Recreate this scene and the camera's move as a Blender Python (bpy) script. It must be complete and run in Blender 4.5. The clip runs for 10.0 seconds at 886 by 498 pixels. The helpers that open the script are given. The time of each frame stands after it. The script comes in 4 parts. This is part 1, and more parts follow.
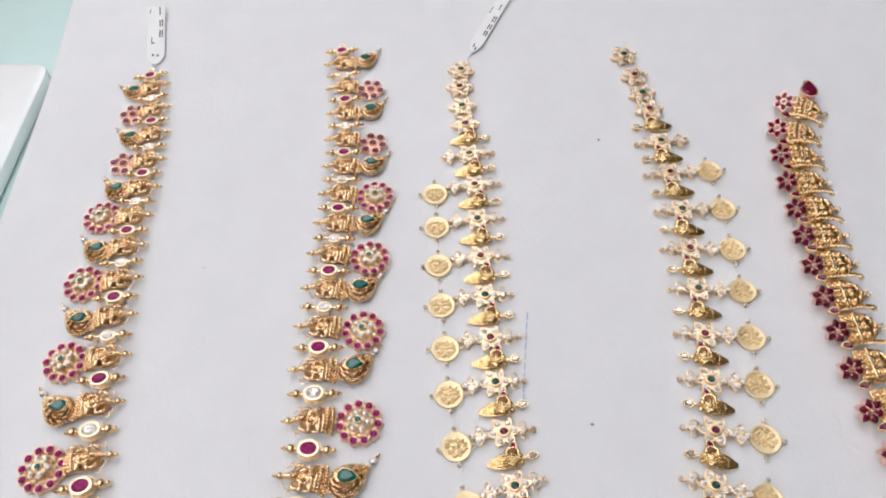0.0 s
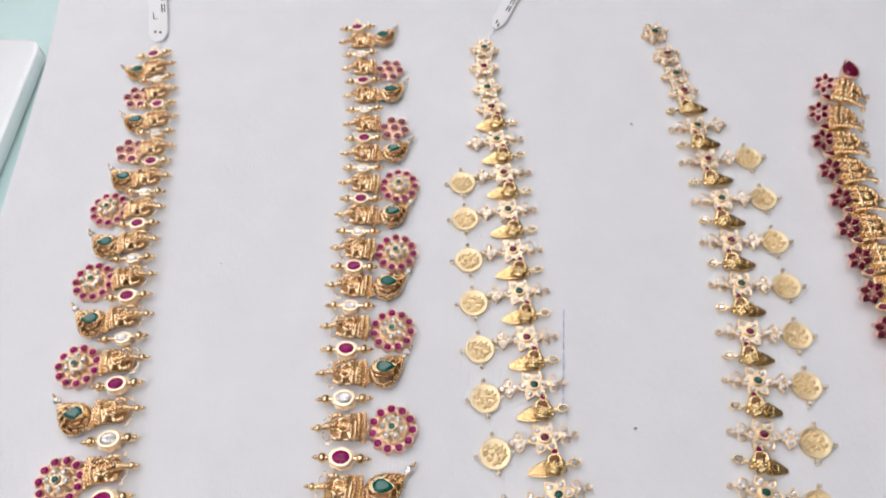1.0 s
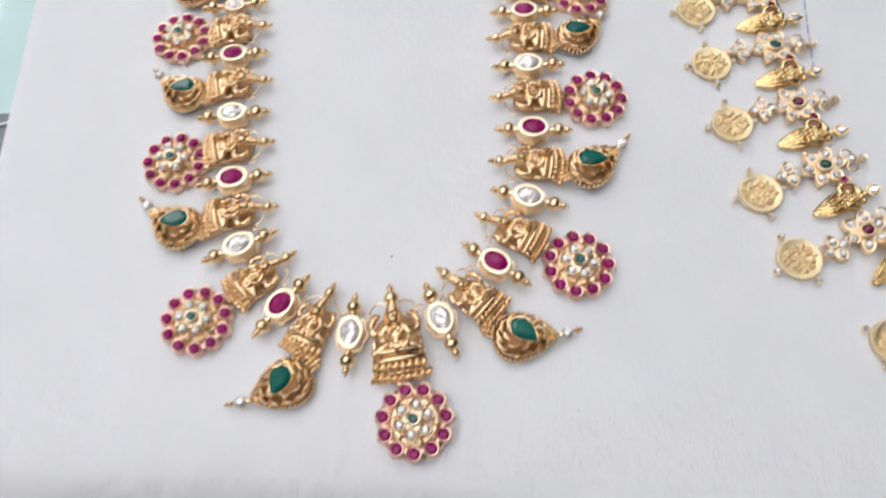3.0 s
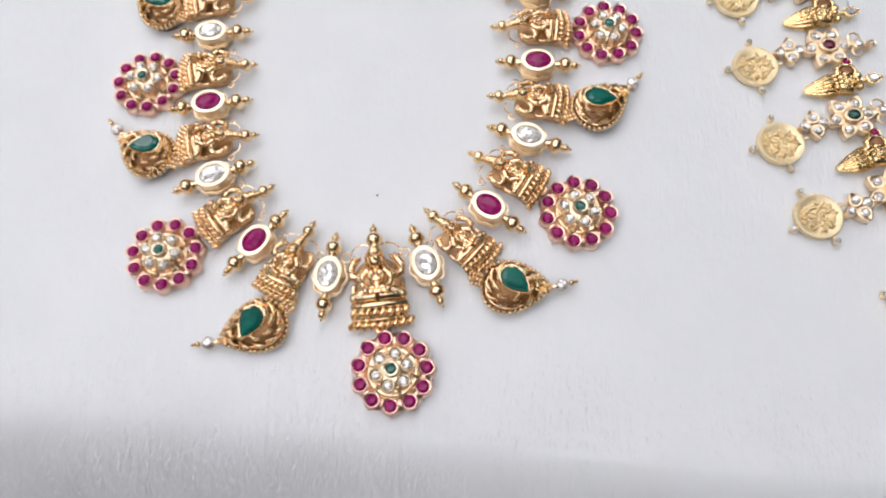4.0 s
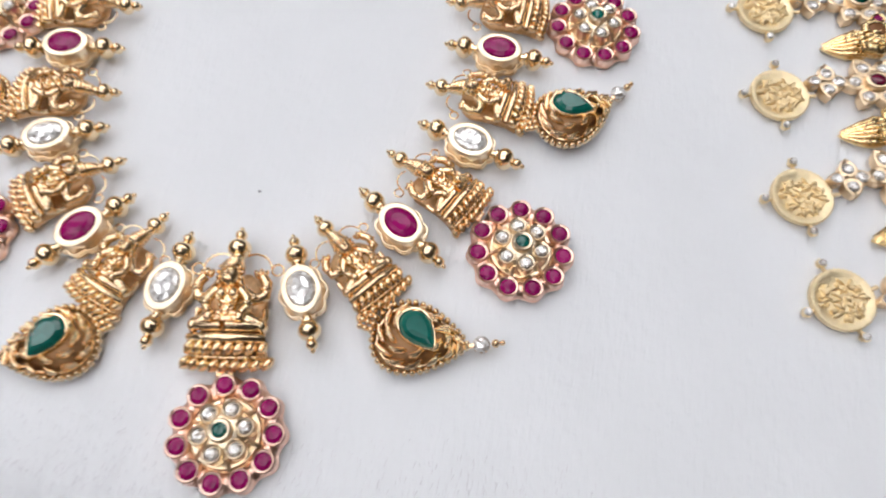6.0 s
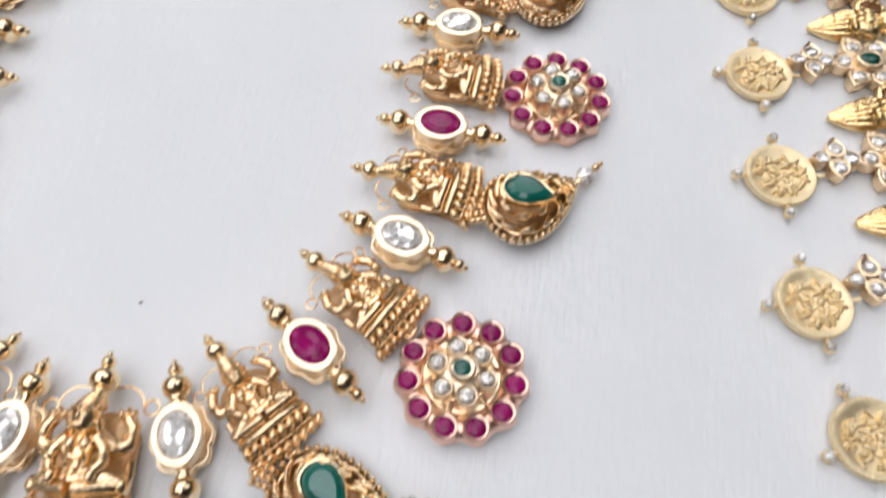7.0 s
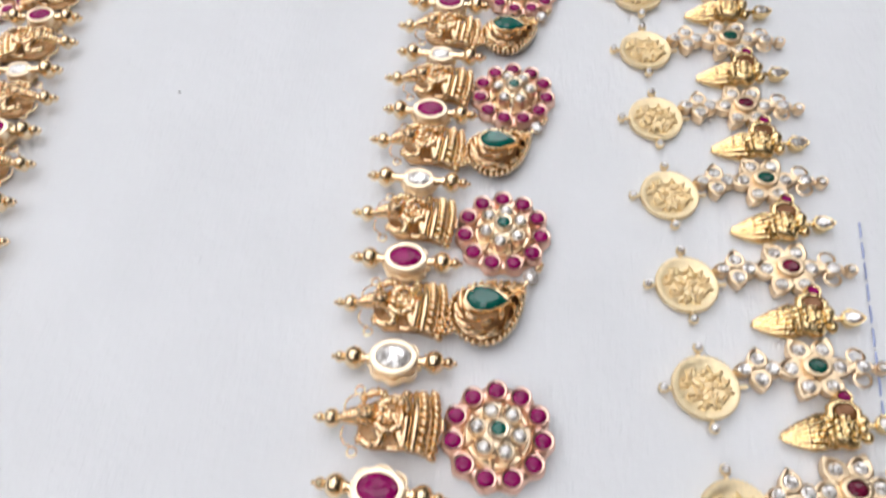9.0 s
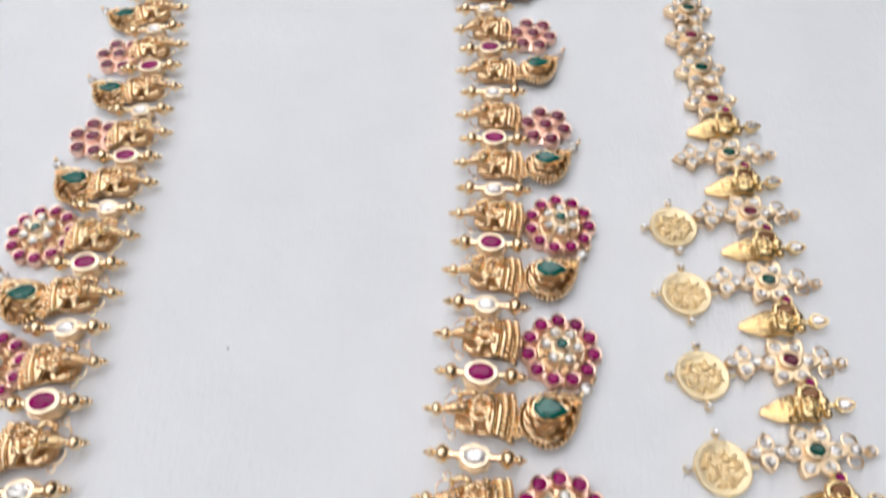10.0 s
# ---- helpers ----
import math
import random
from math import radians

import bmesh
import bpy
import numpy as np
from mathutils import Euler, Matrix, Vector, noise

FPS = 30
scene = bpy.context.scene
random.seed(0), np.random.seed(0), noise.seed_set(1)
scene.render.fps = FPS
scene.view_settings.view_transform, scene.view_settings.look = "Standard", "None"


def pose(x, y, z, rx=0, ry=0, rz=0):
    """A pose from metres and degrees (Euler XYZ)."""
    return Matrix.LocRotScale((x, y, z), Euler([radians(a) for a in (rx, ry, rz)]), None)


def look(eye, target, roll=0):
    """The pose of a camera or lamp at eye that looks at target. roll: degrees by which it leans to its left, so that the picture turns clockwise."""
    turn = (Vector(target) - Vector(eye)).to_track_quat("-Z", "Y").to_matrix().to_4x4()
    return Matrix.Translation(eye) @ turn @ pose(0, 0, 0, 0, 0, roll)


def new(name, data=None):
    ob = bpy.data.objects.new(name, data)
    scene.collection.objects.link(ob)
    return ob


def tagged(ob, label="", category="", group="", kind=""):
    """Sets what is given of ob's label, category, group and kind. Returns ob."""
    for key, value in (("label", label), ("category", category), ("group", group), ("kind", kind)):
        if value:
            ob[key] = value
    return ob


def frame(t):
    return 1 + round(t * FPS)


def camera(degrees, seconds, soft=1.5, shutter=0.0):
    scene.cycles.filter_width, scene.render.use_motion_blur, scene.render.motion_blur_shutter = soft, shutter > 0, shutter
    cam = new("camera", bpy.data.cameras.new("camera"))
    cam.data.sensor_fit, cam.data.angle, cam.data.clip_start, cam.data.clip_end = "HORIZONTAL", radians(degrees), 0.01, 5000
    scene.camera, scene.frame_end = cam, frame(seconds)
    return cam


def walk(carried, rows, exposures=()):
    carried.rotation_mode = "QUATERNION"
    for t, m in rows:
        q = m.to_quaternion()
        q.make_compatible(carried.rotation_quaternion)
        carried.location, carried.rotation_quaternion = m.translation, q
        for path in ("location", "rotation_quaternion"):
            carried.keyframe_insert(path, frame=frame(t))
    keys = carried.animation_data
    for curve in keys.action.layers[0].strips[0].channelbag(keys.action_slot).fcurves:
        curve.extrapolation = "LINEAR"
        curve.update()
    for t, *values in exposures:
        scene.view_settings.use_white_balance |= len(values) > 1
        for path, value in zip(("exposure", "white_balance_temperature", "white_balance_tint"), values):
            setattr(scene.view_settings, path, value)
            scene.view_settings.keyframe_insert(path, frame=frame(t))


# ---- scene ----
cam = camera(63.3, 10.0, soft=1.9, shutter=0.5)
# seconds, eye, target, roll
PATH = [
    (0, (0.00206, 0.02932, 0.33795), (-0.00748, 0.13674, 0.16951), -3.621),
    (0.5, (-0.00851, 0.04289, 0.34429), (-0.01722, 0.14593, 0.17310), -3.165),
    (1, (-0.02209, 0.05247, 0.33092), (-0.02772, 0.15124, 0.15710), -2.349),
    (1.5, (-0.04196, 0.05298, 0.29684), (-0.04083, 0.14839, 0.12106), 1.024),
    (2, (-0.05774, 0.04177, 0.25804), (-0.05975, 0.13392, 0.08054), -0.579),
    (2.5, (-0.08237, 0.00973, 0.21184), (-0.08316, 0.10068, 0.03372), -0.057),
    (3, (-0.09519, -0.00875, 0.21862), (-0.10499, 0.07027, 0.03515), -6.142),
    (3.2, (-0.09507, -0.01131, 0.22201), (-0.10759, 0.06294, 0.03672), -8.128),
    (4.3, (-0.08796, -0.00034, 0.19768), (-0.09818, 0.06290, 0.00821), -5.348),
    (4.5, (-0.08607, 0.00160, 0.19863), (-0.09646, 0.06324, 0.00865), -5.905),
    (5, (-0.08434, 0.00746, 0.19002), (-0.09443, 0.06856, -0.00015), -4.864),
    (5.2, (-0.07959, 0.01057, 0.18786), (-0.08899, 0.07379, -0.00166), -3.005),
    (6.3, (-0.06813, 0.02082, 0.13290), (-0.08178, 0.10036, -0.05009), 2.653),
    (6.5, (-0.06643, 0.02618, 0.12697), (-0.08088, 0.10804, -0.05493), 2.107),
    (7, (-0.05994, 0.04291, 0.12438), (-0.07564, 0.13107, -0.05445), 0.851),
    (7.5, (-0.05946, 0.05588, 0.12303), (-0.07416, 0.15183, -0.05183), 1.226),
    (8, (-0.05784, 0.07141, 0.12938), (-0.07314, 0.16932, -0.04434), -0.295),
    (8.5, (-0.05693, 0.08709, 0.13923), (-0.07190, 0.18676, -0.03352), -1.165),
    (9, (-0.05693, 0.09987, 0.14822), (-0.07268, 0.20162, -0.02324), -2.317),
    (9.5, (-0.07060, 0.12506, 0.16500), (-0.08410, 0.22950, -0.00502), -1.754),
    (10, (-0.07817, 0.14943, 0.18309), (-0.09144, 0.25848, 0.01596), -1.839),
]
EXPOSURES = [(0.0, 0.0, 6520, 12), (1.0, -0.01, 6520, 13), (1.5, 0.13, 6500, 12), (2.0, 0.07, 6480, 11), (3.0, 0.03, 6430, 10), (4.5, 0.13, 6400, 11), (6.5, 0.1, 6390, 10), (8.5, 0.1, 6390, 10),
             (9.5, 0.1, 6390, 10), (10.0, 0.05, 6390, 10)]
walk(cam, [(t, look(eye, target, roll)) for t, eye, target, roll in PATH], EXPOSURES)

# ---- light: an unseen closed shop with white panels added in its ceiling ----
world = bpy.data.worlds.new("shop_air")
scene.world = world
world.use_nodes = True
world.node_tree.nodes["Background"].inputs[0].default_value = (0.8, 0.85, 1.0, 1)
world.node_tree.nodes["Background"].inputs[1].default_value = 0.05
PANEL = 2.92

MM = 0.001


# ---- materials ----
def material(name, color, rough=0.5, metal=0.0, spread=0.1, grain=400.0, bump=0.0, bump_scale=900.0, **extra):
    """A surface whose colour wanders at two scales, with fine relief."""
    m = bpy.data.materials.new(name)
    m.use_nodes = True
    nt = m.node_tree
    p = nt.nodes["Principled BSDF"]
    tc = nt.nodes.new("ShaderNodeTexCoord")
    info = nt.nodes.new("ShaderNodeObjectInfo")
    add = nt.nodes.new("ShaderNodeVectorMath")
    add.operation = "ADD"
    nt.links.new(tc.outputs["Object"], add.inputs[0])
    nt.links.new(info.outputs["Location"], add.inputs[1])
    n1, n2 = nt.nodes.new("ShaderNodeTexNoise"), nt.nodes.new("ShaderNodeTexNoise")
    n1.inputs["Scale"].default_value, n2.inputs["Scale"].default_value = grain, grain * 0.13
    n1.inputs["Detail"].default_value = n2.inputs["Detail"].default_value = 3
    for n in (n1, n2):
        nt.links.new(add.outputs[0], n.inputs["Vector"])
    mix = nt.nodes.new("ShaderNodeMath")
    mix.operation = "ADD"
    nt.links.new(n1.outputs["Fac"], mix.inputs[0])
    nt.links.new(n2.outputs["Fac"], mix.inputs[1])
    ramp = nt.nodes.new("ShaderNodeMapRange")
    ramp.inputs["From Min"].default_value, ramp.inputs["From Max"].default_value = 0.6, 1.4
    ramp.inputs["To Min"].default_value, ramp.inputs["To Max"].default_value = 1 - spread, 1 + spread
    nt.links.new(mix.outputs[0], ramp.inputs["Value"])
    tone = nt.nodes.new("ShaderNodeVectorMath")
    tone.operation = "SCALE"
    tone.inputs[0].default_value = color
    nt.links.new(ramp.outputs[0], tone.inputs["Scale"])
    nt.links.new(tone.outputs[0], p.inputs["Base Color"])
    p.inputs["Roughness"].default_value, p.inputs["Metallic"].default_value = rough, metal
    if bump:
        n3, b = nt.nodes.new("ShaderNodeTexNoise"), nt.nodes.new("ShaderNodeBump")
        n3.inputs["Scale"].default_value, n3.inputs["Detail"].default_value = bump_scale, 3
        nt.links.new(add.outputs[0], n3.inputs["Vector"])
        b.inputs["Strength"].default_value, b.inputs["Distance"].default_value = bump, 0.4 * MM
        nt.links.new(n3.outputs["Fac"], b.inputs["Height"])
        nt.links.new(b.outputs[0], p.inputs["Normal"])
    for key, value in extra.items():
        p.inputs[key.replace("_", " ")].default_value = value
    return m


def glowing(name, color, strength):
    m = bpy.data.materials.new(name)
    m.use_nodes = True
    p = m.node_tree.nodes["Principled BSDF"]
    p.inputs["Base Color"].default_value = (0.9, 0.9, 0.9, 1)
    p.inputs["Emission Color"].default_value = (*color, 1)
    p.inputs["Emission Strength"].default_value = strength
    return m


GOLD = material("polished_gold", (0.98, 0.77, 0.5), 0.15, 1.0, 0.1, 500, 0.12, 1500)
ANTIQUE = material("antique_gold", (1.0, 0.73, 0.45), 0.22, 1.0, 0.2, 900, 0.3, 1900)
YELLOW = material("yellow_gold", (0.95, 0.72, 0.38), 0.2, 1.0, 0.14, 600, 0.7, 900)
PALE = material("pale_matte_gold", (0.95, 0.78, 0.5), 0.46, 1.0, 0.1, 900, 0.35, 2200)
ROSE = material("rose_gold", (0.98, 0.67, 0.54), 0.3, 1.0, 0.1, 500, 0.1, 1300)
BLUSH = material("blush_gold", (0.98, 0.8, 0.58), 0.3, 1.0, 0.1, 500, 0.1, 1300)
REDDISH = material("reddish_gold", (0.98, 0.72, 0.43), 0.2, 1.0, 0.2, 900, 0.4, 1300)
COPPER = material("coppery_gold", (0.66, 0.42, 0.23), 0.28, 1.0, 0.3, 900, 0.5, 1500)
WINE = material("deep_rose_gold", (0.95, 0.58, 0.5), 0.25, 1.0, 0.15, 700, 0.2, 1500)
PETAL = material("petal_gold", (0.93, 0.71, 0.47), 0.3, 1.0, 0.2, 700, 0.2, 1500)
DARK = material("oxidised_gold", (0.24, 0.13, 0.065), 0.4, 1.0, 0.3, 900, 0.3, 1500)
RUBY = material("ruby", (0.3, 0.003, 0.11), 0.12, 0.0, 0.2, 500, Specular_IOR_Level=0.3)
GARNET = material("dark_garnet", (0.19, 0.006, 0.04), 0.12, 0.0, 0.2, 500)
EMERALD = material("emerald", (0.004, 0.12, 0.092), 0.16, 0.0, 0.2, 400, Coat_Weight=0.4)
BROWN = material("brown_enamel", (0.22, 0.09, 0.03), 0.25, 0.3, 0.15, 500)
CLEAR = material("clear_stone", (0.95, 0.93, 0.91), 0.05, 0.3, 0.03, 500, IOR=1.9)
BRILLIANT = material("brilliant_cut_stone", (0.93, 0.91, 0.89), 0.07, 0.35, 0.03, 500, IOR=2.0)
DEEP = material("deep_green_stone", (0.004, 0.075, 0.05), 0.14, 0.0, 0.2, 400)
# facet glints painted into base colour: random light and dark cells for refraction
for stone_mat, facet_dark, cells in ((BRILLIANT, (0.4, 0.34, 0.3), 1500), (CLEAR, (0.6, 0.56, 0.53), 1250), (RUBY, (0.75, 0.75, 0.75), 500), (GARNET, (0.5, 0.5, 0.5), 700), (EMERALD, (0.72, 0.78, 0.8), 300)):
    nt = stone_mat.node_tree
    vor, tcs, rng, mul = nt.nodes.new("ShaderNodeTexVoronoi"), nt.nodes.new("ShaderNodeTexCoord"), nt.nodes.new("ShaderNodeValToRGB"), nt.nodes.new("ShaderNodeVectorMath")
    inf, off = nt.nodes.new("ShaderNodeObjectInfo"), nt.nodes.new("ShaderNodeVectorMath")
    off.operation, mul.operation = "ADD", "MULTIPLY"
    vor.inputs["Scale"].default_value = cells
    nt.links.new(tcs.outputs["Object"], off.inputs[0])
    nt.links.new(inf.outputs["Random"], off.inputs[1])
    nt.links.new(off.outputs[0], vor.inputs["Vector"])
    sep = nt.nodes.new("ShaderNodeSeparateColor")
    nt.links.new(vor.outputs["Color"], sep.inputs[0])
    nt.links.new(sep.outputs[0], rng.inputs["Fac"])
    rng.color_ramp.elements[0].color, rng.color_ramp.elements[1].color = (*facet_dark, 1), (1.04, 1.04, 1.04, 1)
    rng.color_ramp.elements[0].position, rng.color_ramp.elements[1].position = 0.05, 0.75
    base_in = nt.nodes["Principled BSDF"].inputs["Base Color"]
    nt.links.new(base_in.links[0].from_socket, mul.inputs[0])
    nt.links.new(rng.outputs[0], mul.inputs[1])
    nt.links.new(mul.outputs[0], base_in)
PAPER = material("tag_paper", (0.86, 0.86, 0.86), 0.6, 0.0, 0.03, 300)
INK = material("tag_ink", (0.06, 0.06, 0.07), 0.6, 0.0, 0.1, 300)
PEN = material("blue_pen", (0.42, 0.47, 0.7), 0.7, 0.0, 0.2, 900)
LINT = material("grey_lint", (0.3, 0.28, 0.3), 0.9, 0.0, 0.2, 900)
GLASS_TOP = material("teal_glass_top", (0.62, 0.8, 0.78), 0.08, 0.0, 0.08, 9, Coat_Weight=0.5)
GREY = material("grey_laminate", (0.22, 0.24, 0.25), 0.35, 0.0, 0.12, 60)
WHITE = material("white_laminate", (0.84, 0.85, 0.85), 0.3, 0.0, 0.03, 40)
GLOSS = material("white_acrylic", (0.95, 0.96, 0.96), 0.12, 0.0, 0.02, 40, Coat_Weight=0.6)
# dim walls and ceiling, so the gold mirrors darker areas between the panels
WALL = material("brown_wall_paint", (0.24, 0.2, 0.17), 0.6, 0.0, 0.05, 6)
CEILING = material("beige_ceiling_paint", (0.42, 0.39, 0.36), 0.7, 0.0, 0.03, 6)
FLOOR = material("grey_floor_tile", (0.35, 0.33, 0.31), 0.3, 0.0, 0.1, 4)
LAMP = glowing("lit_panel", (0.985, 0.99, 1.02), PANEL)


def cloth_material():
    """White napped cloth: a fine weave, a pile lying down towards the front, faint grey soiling."""
    m = material("white_napped_cloth", (0.79, 0.79, 0.805), 0.85, 0.0, 0.035, 40, Sheen_Weight=0.25)
    nt = m.node_tree
    p = nt.nodes["Principled BSDF"]
    tc = nt.nodes.new("ShaderNodeTexCoord")
    mp = nt.nodes.new("ShaderNodeMapping")
    mp.inputs["Scale"].default_value = (1.0, 0.22, 0.22)
    nt.links.new(tc.outputs["Object"], mp.inputs["Vector"])
    pile, weave = nt.nodes.new("ShaderNodeTexNoise"), nt.nodes.new("ShaderNodeTexNoise")
    pile.inputs["Scale"].default_value, pile.inputs["Detail"].default_value = 900, 4
    weave.inputs["Scale"].default_value, weave.inputs["Detail"].default_value = 260, 3
    nt.links.new(mp.outputs[0], pile.inputs["Vector"])
    nt.links.new(tc.outputs["Object"], weave.inputs["Vector"])
    add = nt.nodes.new("ShaderNodeMath")
    add.operation = "ADD"
    nt.links.new(pile.outputs["Fac"], add.inputs[0])
    nt.links.new(weave.outputs["Fac"], add.inputs[1])
    b = nt.nodes.new("ShaderNodeBump")
    b.inputs["Strength"].default_value, b.inputs["Distance"].default_value = 0.32, 0.6 * MM
    nt.links.new(add.outputs[0], b.inputs["Height"])
    nt.links.new(b.outputs[0], p.inputs["Normal"])
    return m


CLOTH = cloth_material()
NAP = material("cloth_fibre", (0.8, 0.78, 0.8), 0.8, 0.0, 0.06, 300)


# ---- building meshes, in millimetres ----
class Geo:
    """Gathers simple solids into one mesh."""

    def __init__(self):
        self.v, self.f, self.n = [], [], 0

    def put(self, verts, faces):
        self.v.append(np.asarray(verts, float))
        self.f.extend([tuple(i + self.n for i in f) for f in faces])
        self.n += len(verts)
        return self

    def grid(self, rings, closed=True, cap0=False, cap1=False):
        """Skin over rings of equally many points."""
        rings = np.asarray(rings, float)
        a, b = rings.shape[:2]
        faces = []
        for i in range(a - 1):
            for j in range(b if closed else b - 1):
                k = (j + 1) % b
                faces.append((i * b + j, i * b + k, (i + 1) * b + k, (i + 1) * b + j))
        if cap0:
            faces.append(tuple(range(b))[::-1])
        if cap1:
            faces.append(tuple((a - 1) * b + j for j in range(b)))
        return self.put(rings.reshape(-1, 3), faces)

    def ball(self, c, r, turn=0.0, seg=10, rings=6, lean=0.0):
        """An ellipsoid of half axes r about c; turn: degrees about z, lean: about x first."""
        r = np.ones(3) * r
        th, ph = np.linspace(0, 2 * np.pi, seg, endpoint=False), np.linspace(-np.pi / 2 + 0.12, np.pi / 2 - 0.12, rings)
        p = np.array([[(np.cos(a) * np.cos(t), np.cos(a) * np.sin(t), np.sin(a)) for t in th] for a in ph]) * r
        m = np.array(Euler((radians(lean), 0, radians(turn))).to_matrix())
        return self.grid(p @ m.T + np.asarray(c, float), True, True, True)

    def lathe(self, profile, c=(0, 0, 0), seg=16, sx=1.0, sy=1.0, wave=0.0, lobes=0, cap0=True, cap1=True):
        """Turns a profile of (radius, height) about z; wave scallops the rim in so many lobes."""
        th = np.linspace(0, 2 * np.pi, seg, endpoint=False)
        k = 1 + wave * np.cos(lobes * th)
        rings = [np.c_[r * sx * k * np.cos(th), r * sy * k * np.sin(th), np.full(seg, z)] for r, z in profile]
        return self.grid(np.array(rings) + np.asarray(c, float), True, cap0, cap1)

    def tube(self, pts, r, seg=6, closed=False, taper=None):
        pts = np.asarray(pts, float)
        n = len(pts)
        d = np.roll(pts, -1, 0) - np.roll(pts, 1, 0) if closed else np.gradient(pts, axis=0)
        d /= np.linalg.norm(d, axis=1, keepdims=True) + 1e-9
        th, rings = np.linspace(0, 2 * np.pi, seg, endpoint=False), []
        for i in range(n):
            up = np.array((0, 0, 1.0)) if abs(d[i][2]) < 0.9 else np.array((1.0, 0, 0))
            a = np.cross(up, d[i])
            a /= np.linalg.norm(a)
            b = np.cross(d[i], a)
            k = r * (taper(i / max(n - 1, 1)) if taper else 1)
            rings.append(pts[i] + k * (np.outer(np.cos(th), a) + np.outer(np.sin(th), b)))
        if closed:
            rings.append(rings[0])
        return self.grid(rings, True, not closed, not closed)

    def plate(self, outline, z0, z1, bevel=0.4):
        """A slab with a bevelled rim over an outline of (x, y)."""
        o = np.asarray(outline, float)
        c = o.mean(0)
        inner = c + (o - c) * (1 - bevel / max(np.abs(o - c).max(), 1e-6))
        lay = lambda q, z: np.c_[q, np.full(len(q), z)]
        return self.grid([lay(o, z0), lay(o, z1 - bevel), lay(inner, z1)], True, True, True)

    def mesh(self, name, mat, smooth=True):
        me = bpy.data.meshes.new(name)
        me.from_pydata((np.concatenate(self.v) * MM).tolist(), [], self.f)
        me.materials.append(mat)
        if smooth:
            me.polygons.foreach_set("use_smooth", [True] * len(me.polygons))
            me.set_sharp_from_angle(angle=radians(50))
        me.update()
        return me


def arc(c, r, a0, a1, n=12, z=0.0, ry=None):
    a = np.radians(np.linspace(a0, a1, n))
    return np.c_[c[0] + r * np.cos(a), c[1] + (ry or r) * np.sin(a), np.full(n, z)]


def drop(length, width, n=28, bend=0.0):
    """The outline of a drop: its point at +x, its round end at -x."""
    t = np.linspace(0, 2 * np.pi, n, endpoint=False)
    x, y = np.cos(t) * length / 2, width / 2 * 1.16 * np.sin(t) * np.abs(np.sin(t / 2)) ** 0.75
    return np.c_[x, y + bend * ((x / length + 0.5) ** 3)]


# ---- stones ----
def oval_stone(name, rx, ry, height, mat, seg=12):
    g = Geo()
    th, rings = np.linspace(0, 2 * np.pi, seg, endpoint=False), []
    for k, (r, z) in enumerate(((0.97, -0.6), (1.0, 0.0), (0.84, height * 0.55), (0.56, height * 0.92), (0.2, height))):
        a = th + (np.pi / seg) * (k % 2)
        rings.append(np.c_[rx * r * np.cos(a), ry * r * np.sin(a), np.full(seg, z)])
    for k in range(len(rings) - 1):
        g.grid(rings[k:k + 2], True)
        q = g.f[-seg:]
        g.f[-seg:] = [t for f in q for t in (((f[0], f[1], f[3]), (f[1], f[2], f[3])) if k % 2 else ((f[0], f[1], f[2]), (f[0], f[2], f[3])))]
    g.put(rings[-1], [tuple(range(seg))])
    return g.mesh(name, mat, smooth=False)


def pear_stone(name, length, width, height, mat, n=14):
    g, o = Geo(), drop(length, width, n)
    rings = [np.c_[o * k + ((1 - k) * -0.06 * length, 0), np.full(n, z)] for k, z in ((0.97, -0.6), (1.0, 0), (0.84, height * 0.6), (0.6, height))]
    return g.grid(rings, True, True, True).mesh(name, mat, smooth=False)


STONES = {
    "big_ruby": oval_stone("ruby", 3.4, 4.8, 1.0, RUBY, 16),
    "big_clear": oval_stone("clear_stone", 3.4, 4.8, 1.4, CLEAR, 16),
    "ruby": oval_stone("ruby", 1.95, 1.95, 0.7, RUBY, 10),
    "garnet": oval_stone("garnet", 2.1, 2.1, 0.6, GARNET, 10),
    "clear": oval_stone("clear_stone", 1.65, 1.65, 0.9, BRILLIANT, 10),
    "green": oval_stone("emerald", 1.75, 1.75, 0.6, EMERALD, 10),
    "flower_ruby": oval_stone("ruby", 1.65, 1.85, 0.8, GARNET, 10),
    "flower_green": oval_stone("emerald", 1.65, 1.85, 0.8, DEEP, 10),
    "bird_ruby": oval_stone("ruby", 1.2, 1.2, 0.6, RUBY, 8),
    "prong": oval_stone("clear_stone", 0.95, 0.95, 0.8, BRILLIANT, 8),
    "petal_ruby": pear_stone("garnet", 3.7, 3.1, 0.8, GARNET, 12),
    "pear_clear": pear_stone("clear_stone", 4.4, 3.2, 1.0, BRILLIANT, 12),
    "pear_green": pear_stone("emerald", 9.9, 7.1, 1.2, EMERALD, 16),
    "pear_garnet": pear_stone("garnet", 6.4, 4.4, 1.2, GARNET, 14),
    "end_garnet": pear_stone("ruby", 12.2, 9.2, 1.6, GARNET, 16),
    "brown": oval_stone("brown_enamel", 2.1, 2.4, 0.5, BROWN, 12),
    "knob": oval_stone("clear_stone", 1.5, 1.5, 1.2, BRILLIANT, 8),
}


